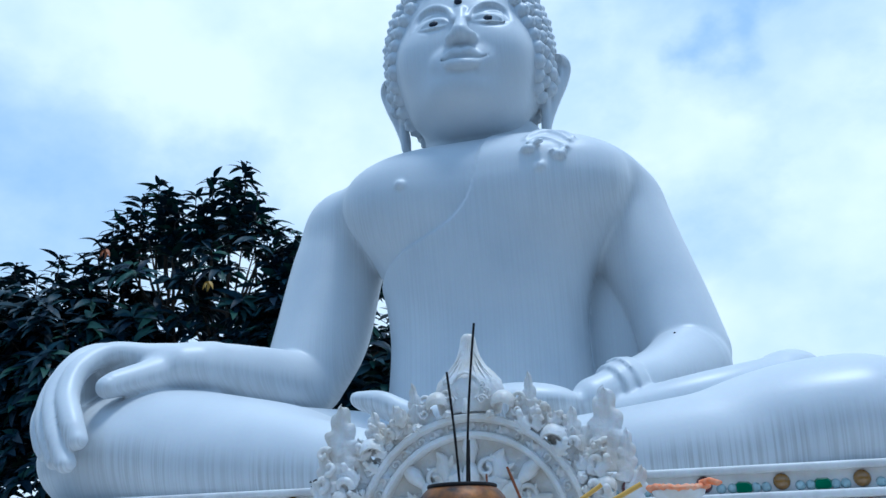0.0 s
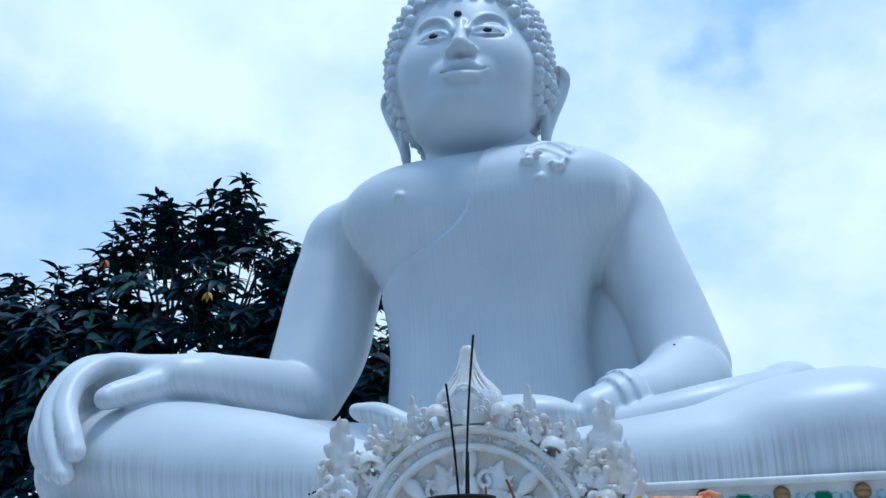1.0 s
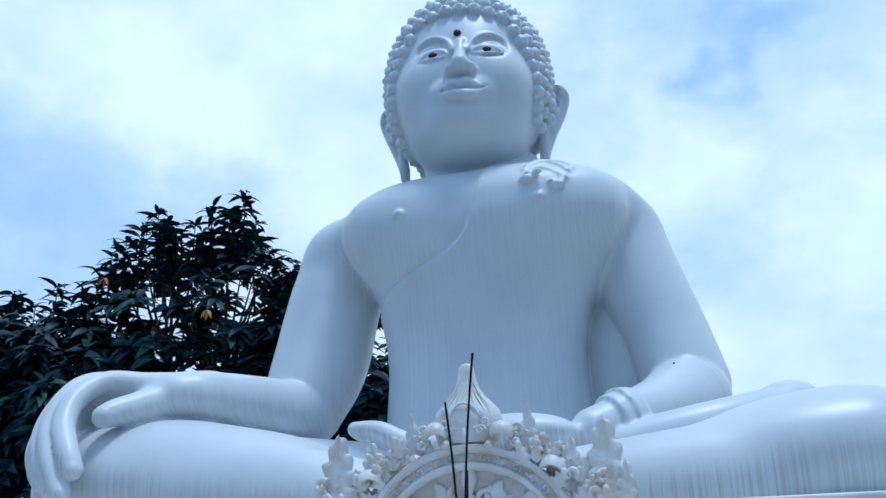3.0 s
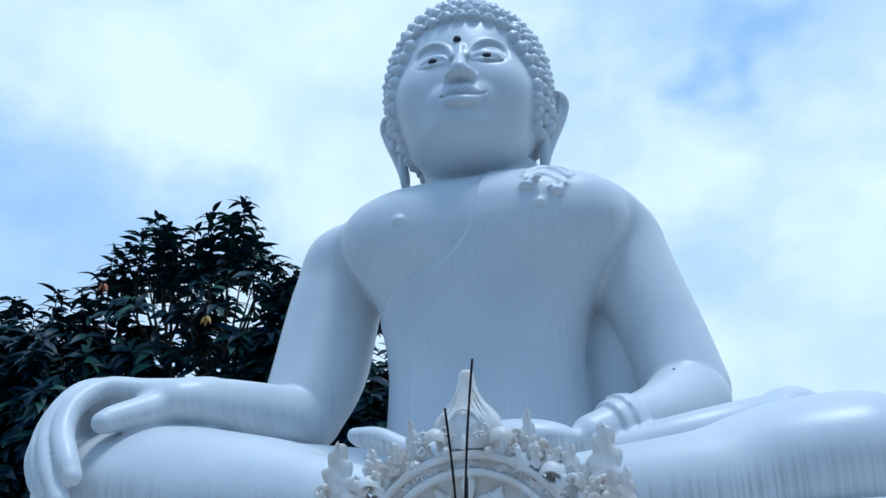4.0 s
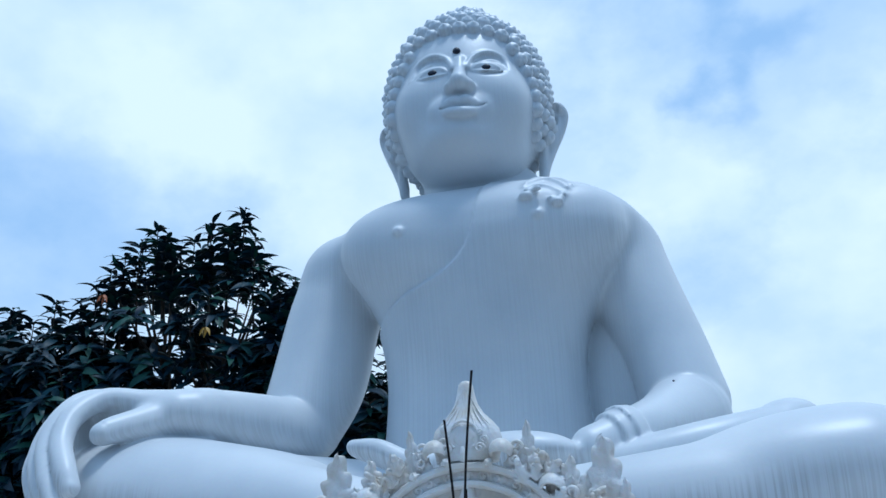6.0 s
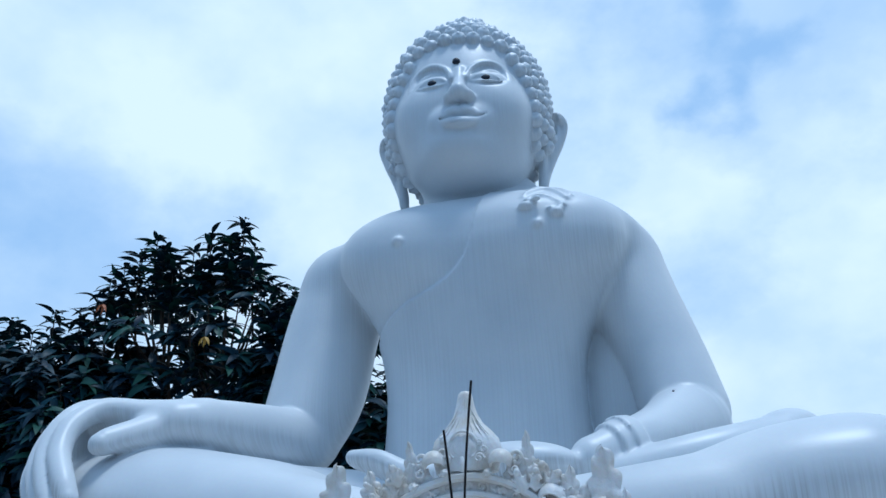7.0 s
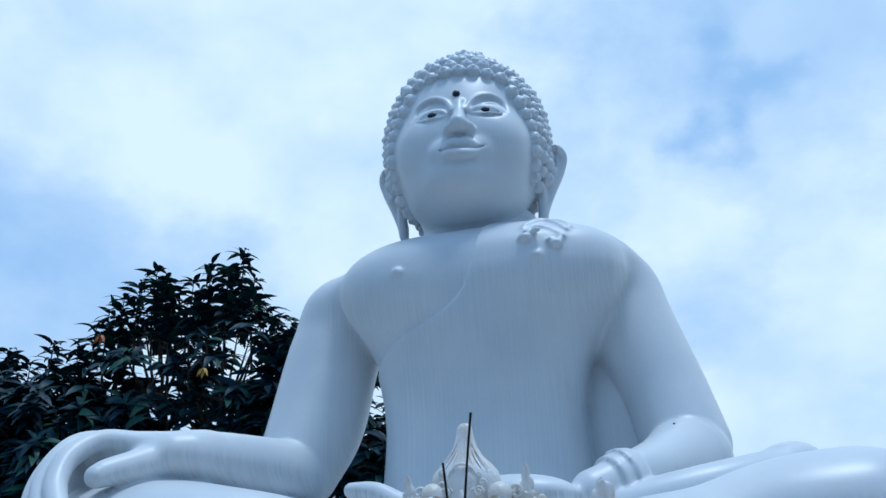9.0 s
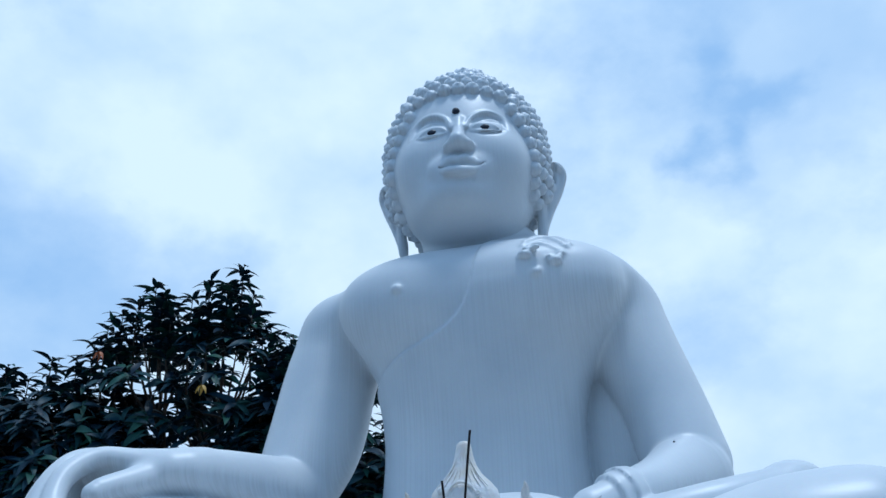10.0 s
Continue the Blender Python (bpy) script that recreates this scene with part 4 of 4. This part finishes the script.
# rolled edges, cups, leaves and buds that fill the border
for x, z, r in ((-0.640, 0.350, 0.030), (-0.615, 0.295, 0.030), (-0.650, 0.235, 0.034), (-0.545, 0.215, 0.038), (-0.345, 0.425, 0.026), (-0.575, 0.115, 0.04), (0.565, 0.318, 0.032), (0.520, 0.262, 0.030), (0.440, 0.345, 0.026), (0.300, 0.445, 0.022), (0.505, 0.165, 0.036), (0.560, 0.115, 0.034)):
    set_on("border_scroll", scroll(r, random.uniform(0.6, 0.95), random.uniform(0.46, 0.60)), x, -0.045, z, random.uniform(0, 360), random.uniform(-25, 25), random.uniform(-30, 30))
set_on("border_cup", hood(0.058), 0.360, -0.03, 0.372, 10, -40)
set_on("border_cup", hood(0.060), -0.425, -0.03, 0.355, -10, -40)
for s in (-1, 1):
    set_on("border_hood", hood(0.042), s * 0.56, -0.04, 0.165, 0, -20)
    for k in range(13):      # a back row that fans out from the ring
        a = radians(2 + 5.4 * k + random.uniform(-2, 2))
        set_on("border_leaf", acanthus(random.uniform(0.09, 0.13), random.uniform(0.036, 0.05), 3, random.uniform(0.3, 0.6), 0.15), s * 0.505 * math.cos(a), -0.005, 0.505 * math.sin(a) - 0.015, s * (80 - math.degrees(a)) * 0.55 + random.uniform(-14, 14), 0, random.uniform(-25, 25))
    for _ in range(15):      # smaller, rounder ones before it
        a, q = radians(random.uniform(0, 62)), random.uniform(0.50, 0.61)
        set_on("border_leaf", flame(random.uniform(0.06, 0.10), random.uniform(0.026, 0.036), 0.034, 2, 0.2, 0, 0.45), s * q * math.cos(a), random.uniform(-0.06, -0.03), q * math.sin(a) * 0.96 - 0.03, s * random.uniform(-25, 60))
    for _ in range(9):
        a, q = radians(random.uniform(2, 74)), random.uniform(0.50, 0.62)
        set_on("border_bud", lump(random.uniform(0.014, 0.026), 0.8), s * q * math.cos(a), random.uniform(-0.05, -0.01), q * math.sin(a) * 0.94)

# ---- incense pot and offerings ----
pot = tagged(new("incense_pot"), "sooty bronze incense pot with a flared rim on the offering ledge", "incense pot")
pot.location = (0.69, -4.30, 1.58)
part("foot", lathe([(0.055, 0), (0.062, 0.006), (0.06, 0.02), (0.045, 0.034), (0.05, 0.042)], 40), BRONZE, pot)
part("bowl", lathe([(0.045, 0.040), (0.07, 0.055), (0.088, 0.09), (0.094, 0.12), (0.094, 0.138), (0.0905, 0.153), (0.085, 0.165), (0.077, 0.175), (0.067, 0.184), (0.056, 0.190), (0.047, 0.1915), (0.038, 0.188), (0.037, 0.17)], 48), BRONZE, pot)
lip = [(0.066 * math.cos(a), 0.066 * math.sin(a), 0.186) for a in [2 * math.pi * k / 40 for k in range(41)]]
part("rim", tube_mesh(lip, [0.0045] * 41, 8), STICK, pot, "blackened sooty rim")
part("ash", lathe([(0.036, 0.165), (0.036, 0.172), (0.024, 0.180), (0.005, 0.182)], 32), ASH, pot)


def incense(name, foot, tip, r, mat, label, category="incense stick", bend=0.0):
    a, b = Vector(foot), Vector(tip)
    pts = [a.lerp(b, t) + Vector((bend * math.sin(math.pi * t), 0, 0)) for t in [i / 10 for i in range(11)]]
    ob = part(name, tube_mesh(pts, [r * random.uniform(0.9, 1.08) for _ in pts], 8), mat, None)
    return tagged(ob, label, category, group="incense sticks")


incense("incense_stick", (0.700, -4.30, 1.755), (0.727, -4.30, 2.10), 0.0026, STICK, "tall black incense stick standing in the bronze pot", bend=-0.004)
incense("incense_stick", (0.684, -4.29, 1.755), (0.665, -4.30, 2.0), 0.0026, STICK, "black incense stick leaning in the bronze pot", bend=0.002)
incense("incense_stick", (0.702, -4.285, 1.755), (0.704, -4.285, 1.86), 0.0022, STICK, "short burnt black incense stick in the bronze pot")
incense("incense_stick", (0.747, -3.40, 1.58), (0.624, -3.40, 1.90), 0.0042, STUB, "brown red incense stick leaning on the offering ledge")
incense("incense_stick", (0.565, -3.40, 1.58), (0.561, -3.40, 1.882), 0.003, STUB, "thin charred stick standing on the offering ledge")
for foot, tip in (((0.425, -3.05, 1.585), (0.872, -3.05, 1.866)), ((0.42, -2.95, 1.585), (0.995, -2.95, 1.871))):
    c = incense("candle", foot, tip, 0.008, WAX, "thin yellow wax candle leaning over the offering ledge", "candle")
    c["group"] = "yellow candles"

offering = tagged(new("offering_bowl"), "white footed bowl with a wilted orange garland on the ledge", "bowl")
offering.location = (1.115, -2.45, 1.58)
part("bowl", lathe([(0.07, 0), (0.075, 0.02), (0.03, 0.06), (0.03, 0.2), (0.05, 0.25), (0.095, 0.285), (0.10, 0.302), (0.095, 0.305), (0.08, 0.29)], 36), CARVED, offering)
garland = bmesh.new()
rows = []
for i in range(60):
    a = 2 * math.pi * i / 60
    r = 0.088 + 0.008 * math.sin(3 * a) + 0.003 * math.sin(11 * a)
    z = 0.312 + 0.005 * math.sin(2 * a + 1) + 0.002 * math.sin(9 * a)
    rows.append([garland.verts.new(((r + 0.011 * math.cos(b) * (1 + 0.3 * math.sin(17 * a + b))) * math.cos(a) * 1.15, (r + 0.026 * math.cos(b)) * math.sin(a), z + 0.011 * math.sin(b) * (1 + 0.3 * math.sin(23 * a)))) for b in [2 * math.pi * k / 10 for k in range(10)]])
for i in range(60):
    a, b = rows[i], rows[(i + 1) % 60]
    for k in range(10):
        garland.faces.new((a[k], a[(k + 1) % 10], b[(k + 1) % 10], b[k]))
part("garland", garland, ORANGE, offering, "crumpled orange garland")
part("garland_tail", tube_mesh([(0.08, -0.03, 0.325), (0.115, -0.05, 0.33), (0.145, -0.06, 0.32), (0.16, -0.06, 0.322)], [0.010, 0.013, 0.011, 0.004], 8), ORANGE, offering, "bright orange loose end")

twig = tagged(new("twig"), "small black twisted twig lying on the pedestal lip", "twig")
twig.location = (-0.585, EDGE + 0.02, 2.02)
part("stem", tube_mesh([(0.04, 0, 0.004), (0.03, 0, 0.02), (0.005, 0, 0.032), (-0.012, 0, 0.034)], [0.010, 0.012, 0.010, 0.007], 7), STICK, twig)
part("side_shoot", tube_mesh([(-0.012, 0, 0.034), (-0.03, 0, 0.026), (-0.036, 0, 0.03)], [0.004, 0.003, 0.006], 6), STICK, twig)
part("side_shoot", tube_mesh([(-0.005, 0, 0.03), (-0.02, 0, 0.008), (-0.03, 0, 0.004)], [0.005, 0.004, 0.003], 6), STICK, twig)

# ---- mango tree ----
tree = tagged(new("mango_tree"), "dark green mango tree with long drooping leaves behind the statue", "tree")
TREE = Vector((-4.3, 3.5, 0))
tree.location = TREE
rng = np.random.default_rng(7)
part("trunk", tube_mesh([(0, 0, 0), (0.05, 0, 0.8), (-0.02, 0.05, 1.7), (0.1, 0, 2.6)], [0.30, 0.22, 0.19, 0.15], 14), BARK, tree)
MASSES = [((-2.0, 3.5, 3.15), (0.9, 0.8, 0.85)), ((-3.80, 3.3, 4.80), (0.74, 0.9, 1.18)), ((-6.0, 3.3, 4.22), (1.75, 1.2, 1.0)), ((-5.9, 3.0, 3.95), (1.6, 0.8, 0.9)), ((-2.65, 3.5, 3.75), (1.30, 1.0, 1.15)), ((-5.4, 3.4, 3.0), (2.3, 1.2, 1.3)), ((-4.68, 3.3, 4.80), (0.70, 0.9, 1.00)), ((-3.0, 3.4, 4.32), (0.72, 0.8, 0.66))]
for c, r in MASSES:
    c = Vector(c)
    p0, p3 = Vector((0.1, 0, 2.3)), c - TREE
    mid = p0.lerp(p3, 0.5) + Vector((0, 0.1, -0.25))
    part("limb", tube_mesh([p0, mid, p3], [0.11, 0.07, 0.03], 10), BARK, tree)
    for _ in range(10):
        d = Vector(rng.normal(size=3)).normalized()
        tip = p3 + Vector((d.x * r[0], d.y * r[1], abs(d.z) * r[2])) * 0.85
        s = mid.lerp(p3, rng.uniform(0.3, 1))
        part("branch", tube_mesh([s, s.lerp(tip, 0.5) + Vector((0, 0, -0.06)), tip], [0.03, 0.018, 0.007], 6), BARK, tree)


SHOOTS = [(-6.9, 5.25), (-6.64, 5.40), (-6.3, 5.20), (-6.02, 5.42), (-5.65, 5.35), (-5.45, 5.58), (-5.3, 5.76), (-5.12, 5.90), (-4.92, 6.12), (-4.71, 6.26), (-4.58, 6.12), (-4.45, 5.98), (-4.19, 6.02), (-3.97, 6.24), (-3.73, 6.10), (-3.54, 6.36), (-3.38, 5.98), (-3.22, 5.55), (-3.02, 5.27), (-2.84, 5.38)]
SHOOTS = [(x, z + 0.045) for x, z in SHOOTS]
for x, z in SHOOTS:
    part("branch", tube_mesh([Vector((x, 3.1, z - 1.2)) - TREE, Vector((x, 3.0, z - 0.6)) - TREE, Vector((x, 3.0, z)) - TREE], [0.016, 0.011, 0.005], 6), BARK, tree)


def leaf_shape():
    """One long pointed leaf, folded along its midrib and drooping."""
    v, f = [], []
    for j in range(6):
        t = j / 5
        w = (0.0, 0.75, 1.0, 0.88, 0.55, 0.02)[j] * 0.160
        z = 0.20 * t - 0.55 * t * t
        v += [(-w, t, z + 0.22 * w), (0, t, z), (w, t, z + 0.22 * w)]
    for j in range(5):
        for i in (0, 1):
            f.append((3 * j + i, 3 * j + i + 1, 3 * j + i + 4, 3 * j + i + 3))
    return np.array(v), np.array(f)


def crown():
    lv, lf = leaf_shape()
    verts, count = [], 0

    def whorl(p, up, leaves, size):
        nonlocal count
        up = up / np.linalg.norm(up)
        side = np.cross(up, rng.normal(size=3))
        side /= np.linalg.norm(side)
        for k in range(leaves):
            a = 2.4 * k + rng.uniform(-0.4, 0.4)
            out = math.cos(a) * side + math.sin(a) * np.cross(up, side)
            lift = rng.uniform(-0.25, 0.75)
            y = out + lift * up
            y /= np.linalg.norm(y)
            x = np.cross(y, up + 0.25 * rng.normal(size=3))
            x /= np.linalg.norm(x) + 1e-9
            z = np.cross(x, y)
            s = size * rng.uniform(0.7, 1.2)
            start = p - up * rng.uniform(0, 0.13)
            verts.append(start + s * (lv[:, :1] * x + lv[:, 1:2] * y + lv[:, 2:] * z))
            count += 1

    for c, r in MASSES:
        c, r = np.array(c), np.array(r)
        n = int((70 if c[2] > 4.7 else 165) * (r[0] * r[2]) ** 0.9)
        for _ in range(n):
            d = rng.normal(size=3)
            d /= np.linalg.norm(d)
            q = rng.uniform(0.55, 1.0) ** 0.6 * (1 + 0.12 * math.sin(5 * d[0] + 3 * d[2] + c[0]))
            whorl(c + r * d * q, 0.6 * d + np.array((0, 0, 0.8)), int(rng.integers(9, 15)), 0.275)
    # upright shoots that break the outline
    for x, z in SHOOTS:
        lean = rng.uniform(-0.25, 0.25)
        for k in range(7):
            whorl(np.array((x - lean * 0.12 * k, 3.0, z - 0.12 * k)), np.array((lean, 0, 1.0)), 8 + k // 3, 0.225 + 0.010 * k)
    faces = np.concatenate([lf + 18 * i for i in range(count)])
    ob = mesh_object("crown", np.concatenate(verts) - np.array(TREE), faces, LEAF, tree)
    return tagged(ob, kind="stuff")


crown()
for spot, mat in (((-4.48, 1.75, 4.96), DRY_LEAF), ((-3.25, 1.75, 4.475), GOLD_LEAF)):
    lv, lf = leaf_shape()
    v = np.concatenate([0.11 * lv @ np.array(Euler((-0.8, 0.3, a)).to_matrix()).T + np.array(spot) - np.array(TREE) for a in (0.2, 1.5, 2.6, 4.0)])
    mesh_object("withered_leaf", v, np.concatenate([lf + 18 * i for i in range(4)]), mat, tree)
